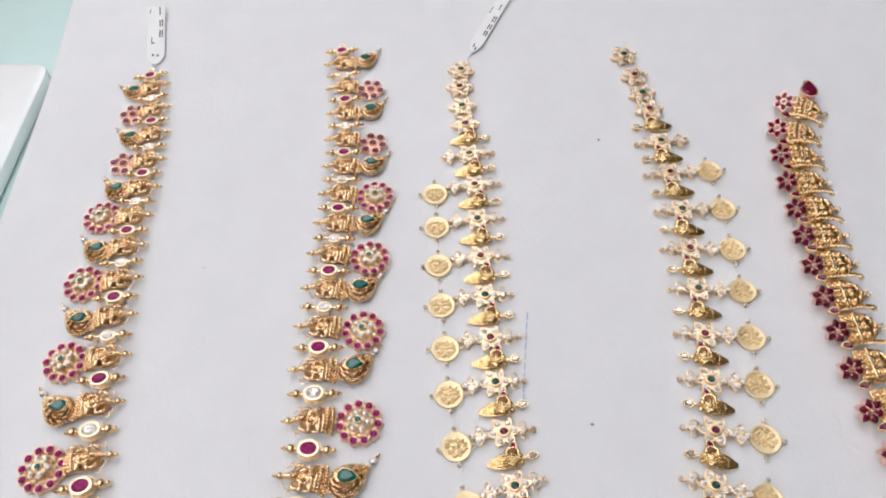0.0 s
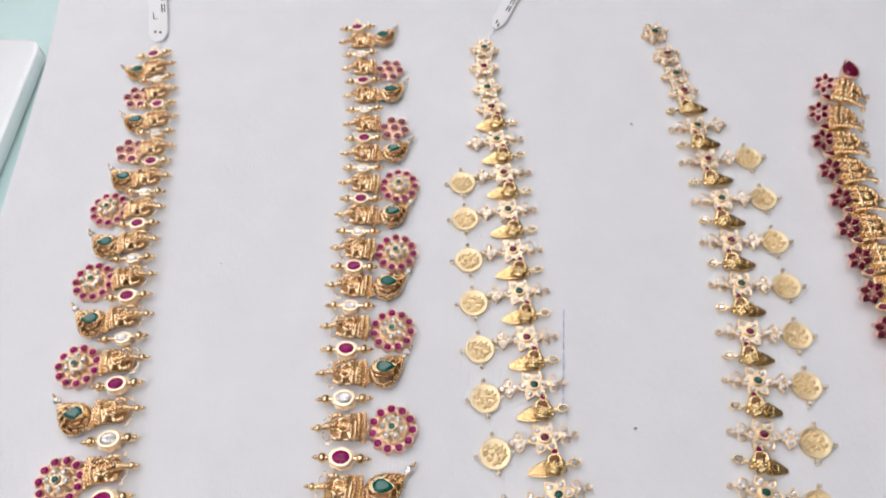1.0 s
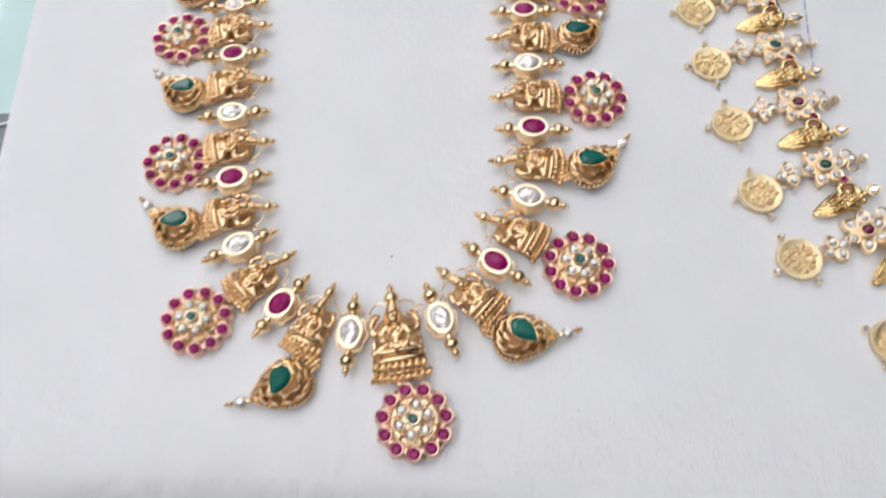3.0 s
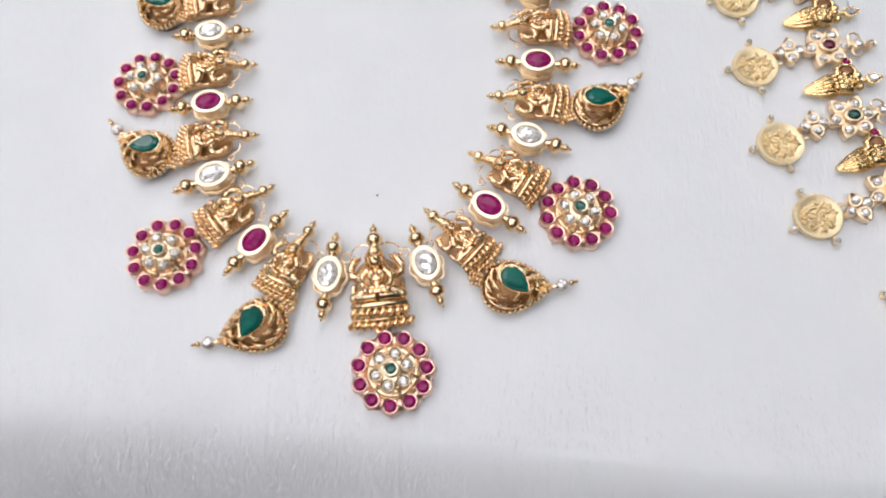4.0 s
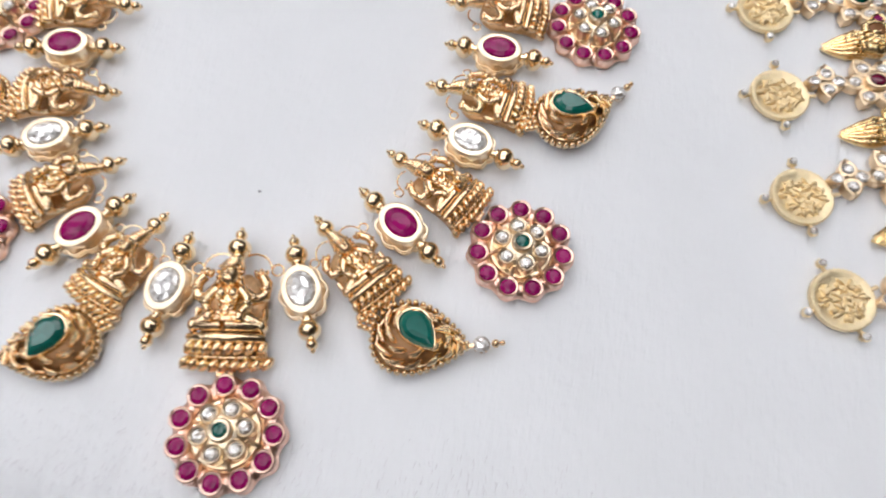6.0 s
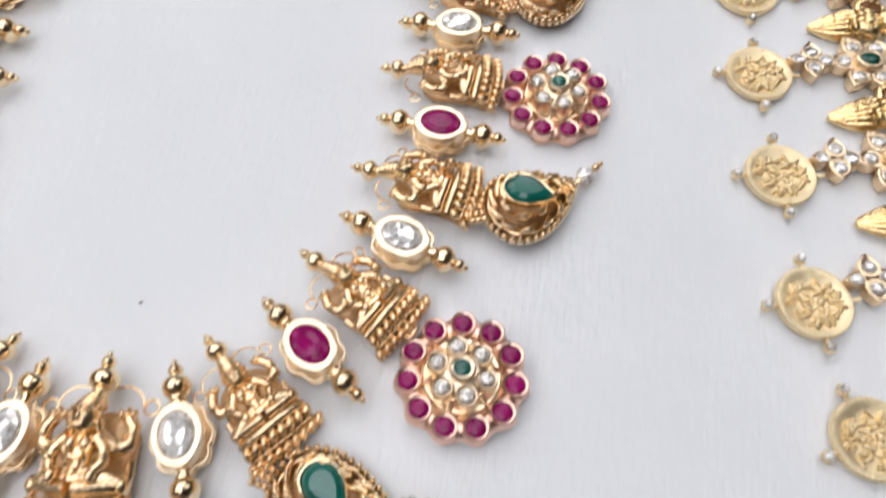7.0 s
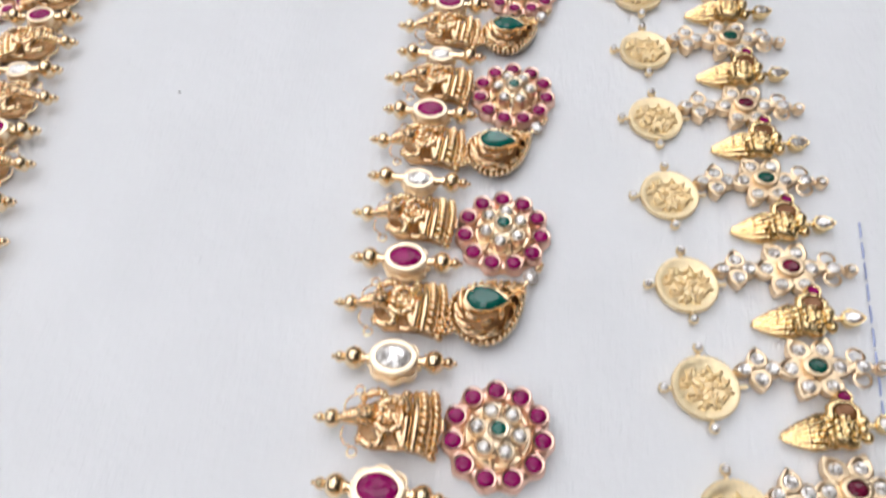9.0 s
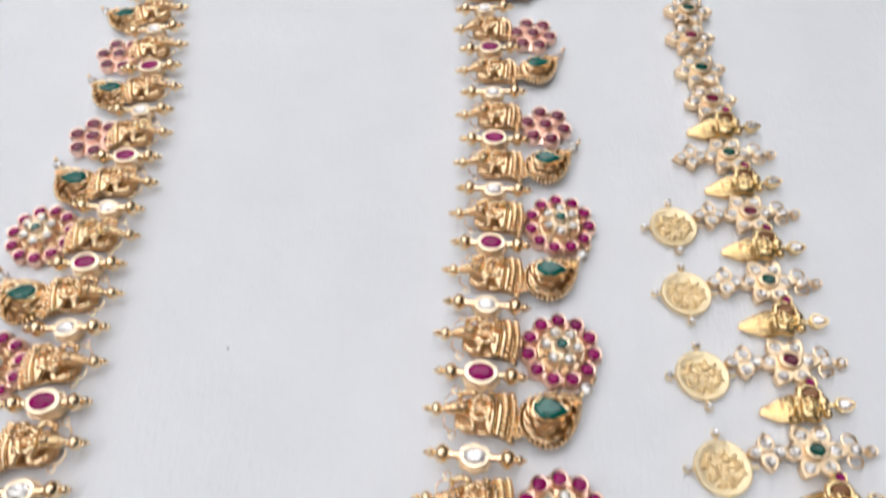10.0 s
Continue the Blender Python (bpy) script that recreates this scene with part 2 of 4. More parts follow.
# ---- settings: each gives its gold mesh, its finials and the seats of its stones ----
def finial_mesh():
    """A turned finial of fluted beads that points along +y from its foot."""
    g = Geo()
    g.tube([(0, -3.6, 0), (0, 1.0, 0)], 1.0, 8)
    g.tube([(0, 0.3, 0), (0, 0.7, 0)], 1.5, 10)
    th = np.linspace(0, 2 * np.pi, 32, endpoint=False)
    flute = 1 + 0.015 * np.cos(8 * th)
    rings = []
    for a in np.linspace(-1.35, 1.35, 9):
        r = 2.45 * math.cos(a) * flute
        rings.append(np.c_[r * np.cos(th), np.full(32, 2.5 + 2.25 * math.sin(a)), r * np.sin(th)])
    g.grid(rings, True, True, True)
    g.tube([(0, 4.3, 0), (0, 4.6, 0)], 1.15, 8)
    g.ball((0, 5.6, 0), 1.3, seg=10, rings=6)
    g.ball((0, 6.9, 0), (0.55, 0.7, 0.55), seg=8, rings=5)
    return g.mesh("finial", GOLD)


FINIAL = finial_mesh()


def bezel(g, rx, ry, z0, z1, wall=1.0, c=(0, 0), seg=20):
    """A collar for an oval stone."""
    g.lathe([(rx + wall * 1.0, z0), (rx + wall * 1.1, z1 - 0.9), (rx + wall, z1 - 0.2), (rx + wall * 0.65, z1), (rx, z1 - 0.15), (rx * 0.97, z1 - 1.0)],
            (c[0], c[1], 0), seg, 1.0, (ry + wall) / (rx + wall))


def stone_setting():
    """A tall oval collar with a broad flat lip, in a basket of scalloped wire."""
    g = Geo()
    bezel(g, 3.4, 4.8, 1.2, 5.6, 1.1, (0, 0), 28)
    g.lathe([(4.7, 0.3), (5.1, 1.0), (5.0, 2.6), (4.5, 4.0)], seg=48, sy=1.24, wave=0.05, lobes=8)
    th = np.linspace(0, 2 * np.pi, 96, endpoint=False)
    for z, r, swing in ((2.6, 5.3, 0.75), (1.0, 5.2, 0.7)):
        k = r + swing * np.abs(np.cos(4 * th)) - 0.4
        g.tube(np.c_[k * np.cos(th), 1.22 * k * np.sin(th), np.full(96, z)], 0.27, 6, True)
    return g.mesh("stone_setting", BLUSH)


def barrel(x):
    """The height of the idol's rounded front over its ground."""
    return 1.5 + 4.2 * (1 - (x / 9.6) ** 2)


def idol_setting():
    """A seated idol in high relief on a lotus seat, simplified; its head at +y."""
    g, ground, crown = Geo(), Geo(), Geo()
    half = [(8.0, -17.4), (8.0, -15.0), (7.0, -12.0), (6.6, -8.0), (6.8, -1.0), (5.0, 1.4), (2.4, 3.0)]
    # ground coloured darker than the relief to stand in for shade in its gaps
    ground.plate([(-x, y) for x, y in half] + half[::-1], 0.2, 1.5, 0.7)
    xs = np.linspace(-7.9, 7.9, 15)
    ground.grid([[(x, -17.2, 0.4), (x, -17.0, 0.35 * barrel(x)), (x * 0.9, -12.4, barrel(x) - 0.8), (x * 0.9, -11.6, 0.4)] for x in xs], True, True, True)
    for s in (-1, 1):
        g.tube([(s * 1.0, -6.4, 5.0), (s * 4.2, -6.6, 5.0), (s * 6.6, -7.3, 4.0)], 1.35, 9, taper=lambda u: 1.0 - 0.12 * u)
        g.tube([(s * 6.6, -7.4, 4.2), (s * 3.6, -7.8, 5.6), (s * 0.4, -8.0, 6.4)], 0.95, 8)
        g.ball((s * 6.9, -7.4, 3.9), (1.3, 1.3, 1.5), 0, 9, 6)
        # lower arms to the knees, upper arms bent up in a loop with a bud in each hand
        g.tube([(s * 2.4, -1.9, 6.0), (s * 4.0, -3.4, 6.0), (s * 4.2, -5.0, 6.2), (s * 3.2, -6.2, 6.8)], 0.95, 8)
        g.ball((s * 3.1, -6.6, 7.0), (1.0, 1.0, 0.8), s * 20, 8, 6)
        g.tube([(s * 2.4, -1.7, 5.4), (s * 5.0, -3.2, 4.6), (s * 7.0, -2.6, 4.2), (s * 7.1, -0.4, 4.2), (s * 6.0, 1.0, 4.2)], 1.1, 8)
        for k in (-1, 0, 1):
            g.ball((s * 5.6 + 0.9 * k, 1.9 - 0.3 * abs(k), 4.2), (0.6, 1.15, 0.7), -25 * k, 7, 5)
        for x, y, z in ((4.9, -3.2, 5.5), (7.1, -1.4, 5.1), (4.2, -4.4, 7.0)):
            g.ball((s * x, y, z - 0.2), (1.3, 0.5, 0.8), 0, 8, 5)
        g.tube([(s * 6.7, -7.6, 2.4), (s * 7.0, -5.6, 2.4), (s * 6.9, -4.2, 2.6)], 0.7, 7)
        for k in range(4):
            g.ball((s * (1.7 - 0.36 * k), -2.9 - 1.0 * k, 7.2), 0.42, 0, 6, 5)
        g.ball((s * 2.3, -0.4, 5.7), (0.7, 1.4, 1.0), 0, 7, 5)
        g.ball((s * 0.9, 0.95, 8.5), (0.5, 0.26, 0.26), 0, 7, 5)
        g.tube([(s * 1.6, 1.35, 7.8), (s * 0.9, 1.65, 8.5), (s * 0.2, 1.4, 8.6)], 0.2, 5)
        g.ball((s * 1.15, -2.8, 6.8), (1.15, 1.0, 0.9), 0, 9, 6)
        g.tube(arc((s * 3.6, 3.2), 3.6, 10 if s > 0 else 170, 120 if s > 0 else 60, 9, 2.6), 0.22, 5)
        g.tube(arc((s * 8.4, 3.4), 1.3, 0, 330, 9, 2.4), 0.22, 5, True)
    th = np.linspace(0, 2 * np.pi, 12, endpoint=False)
    g.grid([np.c_[w * np.cos(th), np.full(12, y), 4.8 + d * np.sin(th)] for y, w, d in ((-7.2, 2.5, 1.9), (-5.6, 1.9, 1.8), (-4.0, 2.2, 2.0), (-2.4, 2.9, 2.1), (-1.4, 2.0, 1.6), (-0.8, 1.1, 1.2))], True, True, True)
    for r, y, z in ((1.5, -1.2, 6.6), (2.3, -2.1, 6.9)):
        g.tube(arc((0, y), r, 205, 335, 9, z), 0.32, 6)
    g.tube([(-1.9, -5.9, 6.0), (0, -6.1, 6.8), (1.9, -5.9, 6.0)], 0.45, 6)
    g.ball((0, 0.6, 5.8), (2.4, 2.6, 2.7), 0, 16, 10)
    for k in range(9):
        a = radians(-20 + 27.5 * k)
        g.ball((2.5 * math.cos(a), 0.7 + 2.4 * math.sin(a), 6.6), 0.55, 0, 7, 5)
    g.ball((0, 0.4, 8.6), (0.4, 0.8, 0.45), 0, 7, 5)
    g.tube([(-0.7, -0.6, 8.2), (0, -0.75, 8.3), (0.7, -0.6, 8.2)], 0.22, 5)
    g.v = [np.c_[q[:, 0], np.where(q[:, 1] < 0, q[:, 1] * 1.28, q[:, 1]), q[:, 2]] for q in g.v]
    # the lip of the seat and a cord between its rows of petals
    for y, r, z in ((-11.9, 1.05, 1.0), (-15.3, 0.35, 0.62)):
        g.tube([(x, y - 0.012 * (58 - x * x), barrel(x) * z + 0.2) for x in np.linspace(-7.5, 7.5, 13)], r, 9)
    # a crown in tiers that narrows to the finial; it starts from its own foot
    for y, r, z in ((0.0, 2.5, 5.2), (1.1, 2.35, 5.0), (2.2, 2.1, 4.7), (3.2, 1.85, 4.4), (4.1, 1.6, 4.1)):
        crown.lathe([(r * 0.55, -0.85), (r * 0.93, -0.5), (r, 0.0), (r * 0.93, 0.45), (r * 0.5, 0.8)], seg=16)
        ring = crown.v[-1]
        crown.v[-1] = np.c_[ring[:, 0], ring[:, 2] + y, ring[:, 1] + z]
    crown.tube([(0, -1.0, 4.8), (0, 4.4, 4.0), (0, 6.0, 3.4)], 1.2, 9)
    g.tube([(-1.4, -17.0, 1.6), (-1.4, -19.0, 1.6), (1.4, -19.0, 1.6), (1.4, -17.0, 1.6)], 0.6, 6)
    return g.mesh("idol_relief", ANTIQUE), ground.mesh("ground", COPPER), crown.mesh("crown", ANTIQUE)


def lotus_petal_mesh():
    """One slanting petal of the seat: a swollen leaf with a crease."""
    g = Geo()
    g.ball((0, 0, 0), (1.1, 1.7, 1.4), 0, 12, 8)
    g.tube([(0.3, -1.6, 0.4), (0.4, -0.4, 1.45), (0.2, 1.2, 0.9)], 0.24, 5)
    return g.mesh("lotus_petal", ANTIQUE)


PETAL_MESH = lotus_petal_mesh()


def rosette_setting():
    """The flat scalloped rim of a round pendant, one lobe to a stone, and a brown ring for the dark open gap inside it.
    """
    g, recess = Geo(), Geo()
    g.lathe([(11.0, 0.4), (11.75, 0.6), (11.65, 0.95), (9.7, 2.2), (8.3, 1.9), (7.7, 1.2)], seg=110, wave=0.05, lobes=11, cap1=False)
    # brown ring stands in for the darkness of the open gap inside the rim
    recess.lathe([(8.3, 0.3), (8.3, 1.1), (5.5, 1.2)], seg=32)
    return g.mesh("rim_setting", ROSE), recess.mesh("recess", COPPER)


def rosette_dome():
    g = Geo()
    g.lathe([(6.9, 1.0), (7.1, 1.7), (6.8, 2.2), (6.2, 2.2), (5.6, 2.0)], seg=32)
    g.lathe([(6.2, 1.4), (5.9, 2.4), (5.0, 3.7), (2.6, 4.8)], seg=36, wave=0.07, lobes=6)
    for k in range(6):
        a = radians(60 * k + 42)
        g.tube([(7.4 * math.cos(a), 7.4 * math.sin(a), 1.7), (6.0 * math.cos(a), 6.0 * math.sin(a), 2.6), (5.0 * math.cos(a), 5.0 * math.sin(a), 3.6)], 0.5, 6)
    return g.mesh("dome", BLUSH)


def collar_mesh(r, z0, z1, wall, mat):
    g = Geo()
    bezel(g, r, r, z0, z1, wall, (0, 0), 14)
    return g.mesh("collar", mat, False)


def small_rosette_setting():
    g = Geo()
    g.lathe([(6.0, 0.3), (6.4, 1.0), (5.2, 1.8), (2.0, 2.4)], seg=28)
    for k in range(6):
        a = radians(60 * k + 15)
        g.ball((3.0 * math.cos(a + 0.5), 3.0 * math.sin(a + 0.5), 2.2), 0.5, 0, 7, 5)
    g.tube([(-0.9, 7.6, 1.4), (0, 11.5, 1.6), (0.9, 7.6, 1.4)], 0.45, 6)
    return g.mesh("small_rim_setting", ROSE)


def mango_setting(side):
    """A mango-shaped pendant: beaded rim, leaves that climb a dome, a raised pear collar on top. Round end at -x, tip at +x."""
    g, ground, rim, leaves = Geo(), Geo(), Geo(), Geo()
    o = drop(19.4, 16.2, 36, 3.0) * (1, side)
    lay = lambda q, z: np.c_[q, np.full(len(q), z)]
    top = o * 0.5 + (-0.6, 1.1 * side)
    # oxidised ground, its colour darkened further to stand for shade between the leaves
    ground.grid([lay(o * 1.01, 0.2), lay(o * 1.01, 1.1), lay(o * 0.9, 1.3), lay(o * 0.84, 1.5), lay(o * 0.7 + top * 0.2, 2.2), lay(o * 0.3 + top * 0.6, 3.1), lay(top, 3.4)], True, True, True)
    fine = drop(20.0, 16.8, 400, 3.0)
    step = np.r_[0, np.cumsum(np.linalg.norm(np.diff(fine, axis=0), axis=1))]
    for d in np.arange(0.6, step[-1] - 0.4, 1.6):
        x, y = fine[np.searchsorted(step, d)]
        rim.ball((x, side * y, 1.6), (0.74, 0.74, 0.95), 0, 9, 6)
    wire = drop(17.6, 14.0, 48, 2.8) * (1, side)
    leaves.tube(lay(wire, 1.9), 0.3, 5, True)
    # leaves with a crease, swirling round the dome in two tiers
    for length, width, n, z, reach in ((15.2, 12.0, 13, 2.3, 2.3), (10.8, 8.4, 9, 3.4, 1.9)):
        band = drop(length, width, n, 2.2)
        for k in range(n):
            d = band[(k + 1) % n] - band[k - 1]
            x, y = band[k] + ((-0.3, 0.4) if length < 12 else (0, 0))
            th = math.atan2(d[1], d[0]) + 0.5
            c, e = math.cos(th), math.sin(th)
            spine = [(x + q * c + b * e, side * (y + q * e - b * c), z + h) for q, b, h in ((-reach, 0.0, 0.9), (-0.4 * reach, 0.45, 0.7), (0.5 * reach, 0.35, 0.1), (reach, -0.2, -0.7))]
            leaves.tube(spine, 0.72, 8, taper=lambda u: 0.25 + 0.85 * math.sin(math.pi * (0.1 + 0.82 * u)))
            leaves.tube([(px, py, pz + 0.62) for px, py, pz in spine[:3]], 0.22, 5)
    for k in range(3):
        leaves.ball((6.0 + 1.2 * k, side * (1.2 + 0.55 * k), 3.0 - 0.5 * k), (1.0, 0.8, 0.7), side * 20, 8, 6)
    a = radians(-30 * side)
    inner = drop(10.8, 7.8, 30, 0) @ np.array([[math.cos(a), math.sin(a)], [-math.sin(a), math.cos(a)]])
    rings = [np.c_[inner * k + (-0.6, 1.7 * side), np.full(30, z)] for k, z in ((1.08, 2.0), (1.03, 4.1), (1.0, 4.6), (0.96, 4.7), (0.9, 4.6), (0.87, 3.8))]
    collar = Geo().grid(rings, True, False, True)
    g.tube([(8.6, side * 2.2, 1.6), (13.0, side * 4.6, 2.0)], 0.5, 6)
    g.lathe([(1.5, 0.8), (1.9, 1.8), (1.6, 2.2)], (12.6, side * 4.4, 0), 10)
    g.ball((15.3, side * 5.7, 2.0), 0.95, 0, 8, 6)
    g.ball((16.6, side * 6.4, 2.0), 0.65, 0, 7, 5)
    for k in (-1, 0, 1):
        for q in (-10.4, -11.6, -12.8):
            g.ball((q, k * 1.5, 2.3), 0.75, 0, 8, 6)
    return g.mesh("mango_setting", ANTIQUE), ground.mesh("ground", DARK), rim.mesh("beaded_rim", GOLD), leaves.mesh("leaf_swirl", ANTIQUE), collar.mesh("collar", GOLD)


def coin_setting():
    """A struck coin with a smooth raised rim; its field carries a worn, unreadable relief."""
    g, relief, rnd = Geo(), Geo(), random.Random(5)
    g.lathe([(7.0, 0.3), (7.35, 0.6), (7.35, 1.6), (7.1, 1.95), (6.2, 2.0), (5.7, 1.7), (3.0, 1.75)], seg=44)
    for k in range(48):
        a = 2 * math.pi * k / 48
        g.ball((7.1 * math.cos(a), 7.1 * math.sin(a), 1.8), (0.3, 0.3, 0.25), 0, 6, 4)
    for k in range(74):
        a, r = rnd.uniform(0, 6.28), 5.0 * math.sqrt(rnd.random())
        relief.ball((r * math.cos(a), r * math.sin(a), 1.7), (rnd.uniform(0.25, 0.6), rnd.uniform(0.6, 1.5), rnd.uniform(0.5, 1.0)), rnd.uniform(-70, 70), 7, 5)
    for a in (90, 0, 180, 270):
        x, y = math.cos(radians(a)), math.sin(radians(a))
        g.tube([(7.0 * x, 7.0 * y, 1.0), (9.2 * x, 9.2 * y, 1.2)], 0.5, 6)
        if a != 90:
            g.lathe([(0.9, 0.5), (1.25, 1.5), (1.0, 2.1)], (9.2 * x, 9.2 * y, 0), 8)
    return g.mesh("coin", PALE), relief.mesh("relief", PALE)


PETALS = [(radians(60 * k + 30), 5.0) for k in range(6)]


def petal_cup(g, x, y, a, size=1.0, z1=3.4, open_cup=False):
    """A pointed petal, its point along the angle a: an open cup for a pear stone, or a dished seat for a round one."""
    o = drop(5.6 * size, 4.9 * size, 14) @ np.array([[math.cos(a), math.sin(a)], [-math.sin(a), math.cos(a)]])
    top = ((0.98, z1), (0.8, z1), (0.74, z1 - 0.7)) if open_cup else ((0.97, z1 - 0.15), (0.84, z1), (0.5, z1 - 0.35))
    g.grid([np.c_[o * k + (x, y), np.full(14, z)] for k, z in ((0.8, 0.3), (1.0, z1 - 0.9), *top)], True, True, True)


def blossom_setting(plain=False):
    """A six-petalled blossom; unless plain, a spray at its inner (+y) and a trefoil at its outer end (-y)."""
    g = Geo()
    for a, r in PETALS:
        petal_cup(g, r * math.cos(a), r * math.sin(a), a, 1.04)
    bezel(g, 1.75, 2.0, 0.6, 4.6, 0.85, (0, 0), 14)
    if plain:
        for s in (-1, 1):
            g.tube(arc((s * 4.8, 0), 1.3, 0, 330, 9, 1.2), 0.3, 5, True)
        return g.mesh("blossom_setting", PETAL)
    for s in (-1, 1):
        g.tube(arc((s * 2.6, 8.6), 1.7, 0, 330, 11, 2.6), 0.32, 5, True)
        petal_cup(g, s * 2.5, -11.0, radians(180 if s < 0 else 0), 0.92)
    petal_cup(g, 0, -14.2, radians(-90), 0.7)
    bezel(g, 1.3, 1.3, 0.6, 3.2, 0.6, (0, -8.4), 10)
    petal_cup(g, 0, 9.4, radians(90), 0.75)
    bezel(g, 0.9, 0.9, 0.6, 2.8, 0.5, (0, 13.4), 8)
    g.tube([(0, 6, 1.4), (0, 13.2, 1.4)], 0.6, 6)
    g.tube([(0, -6, 1.4), (0, -16.5, 1.2)], 0.6, 6)
    return g.mesh("blossom_setting", PETAL)


def bird_setting(side):
    """A crouching bird: folded tail blades towards -y, breast and looped neck towards +y."""
    g = Geo()

    tail = drop(12.6, 7.0, 20)
    g.grid([np.c_[-side * tail[:, 1] * k - side * 1.2, -tail[:, 0] * k - 4.4, np.full(20, z)] for k, z in ((1.0, 0.4), (0.98, 1.4), (0.8, 2.1), (0.4, 2.4))], True, True, True)
    for k in range(6):
        x = -3.2 + 1.28 * k
        high = 3.6 - 0.16 * (k - 3) ** 2
        g.tube([(side * (x - 0.8), 0.5, high), (side * (x * 0.95 - 1.0), -3.0, high + 0.5), (side * (x * 0.7 - 1.2), -6.4, 0.75 * high), (side * (x * 0.22 - 1.3), -10.4, 1.4)], 0.72, 7, taper=lambda u: 0.75 + 0.4 * math.sin(math.pi * u) - 0.45 * u)
        for q in range(5):
            u = 0.12 + 0.15 * q
            g.ball((side * (x * (1 - 0.55 * u) - 0.9 - 0.3 * u), 0.2 - 8.0 * u, high * (1.12 - 0.35 * u) + 0.5), (0.55, 0.35, 0.3), side * 25, 6, 4)
    g.ball((side * -0.6, 2.2, 2.7), (3.9, 3.7, 2.6), 0, 14, 9)
    g.ball((side * -3.0, 0.6, 3.0), (1.7, 3.8, 2.3), side * 24, 12, 8)
    for k in range(4):
        g.tube([(side * -4.2, 2.6 - 1.4 * k, 3.4), (side * -2.8, 1.4 - 1.4 * k, 5.0), (side * -1.5, 1.2 - 1.3 * k, 4.6)], 0.4, 5)
    g.tube([(side * x, y, z) for x, y, z in ((1.2, -0.8, 4.4), (3.4, -0.6, 4.6), (4.6, 1.4, 4.6), (4.2, 3.8, 4.4), (2.4, 5.0, 4.2), (0.4, 4.6, 4.4))], 0.95, 8)
    g.ball((side * 0.4, 5.2, 4.0), (1.7, 1.6, 1.6), 0, 10, 7)
    g.ball((side * -1.6, 4.6, 4.8), (1.1, 1.0, 1.0), 0, 8, 6)
    g.ball((side * -2.6, 6.0, 2.8), (1.5, 1.3, 1.4), 0, 9, 6)
    for row in range(3):
        for k in range(4):
            g.ball((side * (-3.0 + 1.4 * k + 0.6 * (row % 2)), 1.6 - 1.5 * row, 5.1 - 0.3 * row - 0.1 * (k - 2) ** 2), (0.75, 1.05, 0.5), side * 8 * (k - 2), 7, 5)
    for k in range(5):
        g.ball((side * (-3.6 + 1.2 * k), 3.4 - 0.5 * abs(k - 2), 5.0), 0.5, 0, 7, 5)
    bezel(g, 1.2, 1.2, 2.0, 5.4, 0.5, (side * 5.4, 3.0), 10)
    g.tube([(0, 6, 2.0), (0, 11.5, 1.8)], 0.7, 6)
    o = drop(5.6, 4.4, 14)
    g.grid([np.c_[-o[:, 1] * k, o[:, 0] * k + 11.6, np.full(14, z)] for k, z in ((0.8, 0.5), (1.0, 2.2), (0.96, 2.9), (0.8, 2.9), (0.74, 2.4))], True, True, True)
    return g.mesh("bird_setting", YELLOW)


def shrine_setting():
    """A gold plaque of small columns and rounded forms, worn smooth; outer edge at -y."""
    g, ground = Geo(), Geo()
    ground.plate([(-6.5, -6), (6.5, -6), (7.2, 0), (5.5, 6.5), (0, 9.5), (-5.5, 6.5), (-7.2, 0)], 0.3, 2.2, 0.7)
    for s in (-1, 1):
        g.tube([(s * 5.6, -6.0, 3.2), (s * 5.8, 0, 3.6), (s * 5.0, 5.0, 3.2)], 0.75, 7)
        g.tube([(s * 1.9, -6.0, 3.8), (s * 2.0, 0, 4.3), (s * 1.8, 6.0, 3.8)], 0.6, 7)
        for y in (-5.2, -2.4, 0.6, 3.6):
            g.ball((s * 3.8, y, 3.6), (1.5, 1.35, 1.5), 0, 9, 6)
            g.ball((s * 0.8, y - 0.4, 3.7), (0.95, 1.3, 1.5), 0, 8, 6)
        g.ball((s * 2.0, 7.0, 3.2), (1.5, 1.2, 1.3), 0, 8, 6)
    for y, w, r, z in ((-6.4, 6.6, 0.7, 3.0), (-3.9, 6.0, 0.4, 4.2), (-0.9, 6.4, 0.85, 4.6), (2.2, 5.8, 0.4, 4.2), (5.2, 5.4, 0.7, 3.4)):
        g.tube([(-w, y, z - 0.5), (0, y - 0.3, z), (w, y, z - 0.5)], r, 7)
    g.tube([(-5.5, 5.5, 2.6), (-3, 8.3, 2.9), (0, 9.6, 3.0), (3, 8.3, 2.9), (5.5, 5.5, 2.6)], 0.8, 7)
    g.ball((0, 8.4, 3.4), (1.1, 1.1, 1.2), 0, 8, 6)
    g.tube([(0, 9.5, 2.2), (0, 12.0, 2.2)], 0.6, 6)
    g.lathe([(1.3, 0.8), (1.8, 2.0), (1.5, 2.9)], (0, 12.8, 0), 10)
    return g.mesh("plaque", REDDISH), ground.mesh("ground", REDDISH)


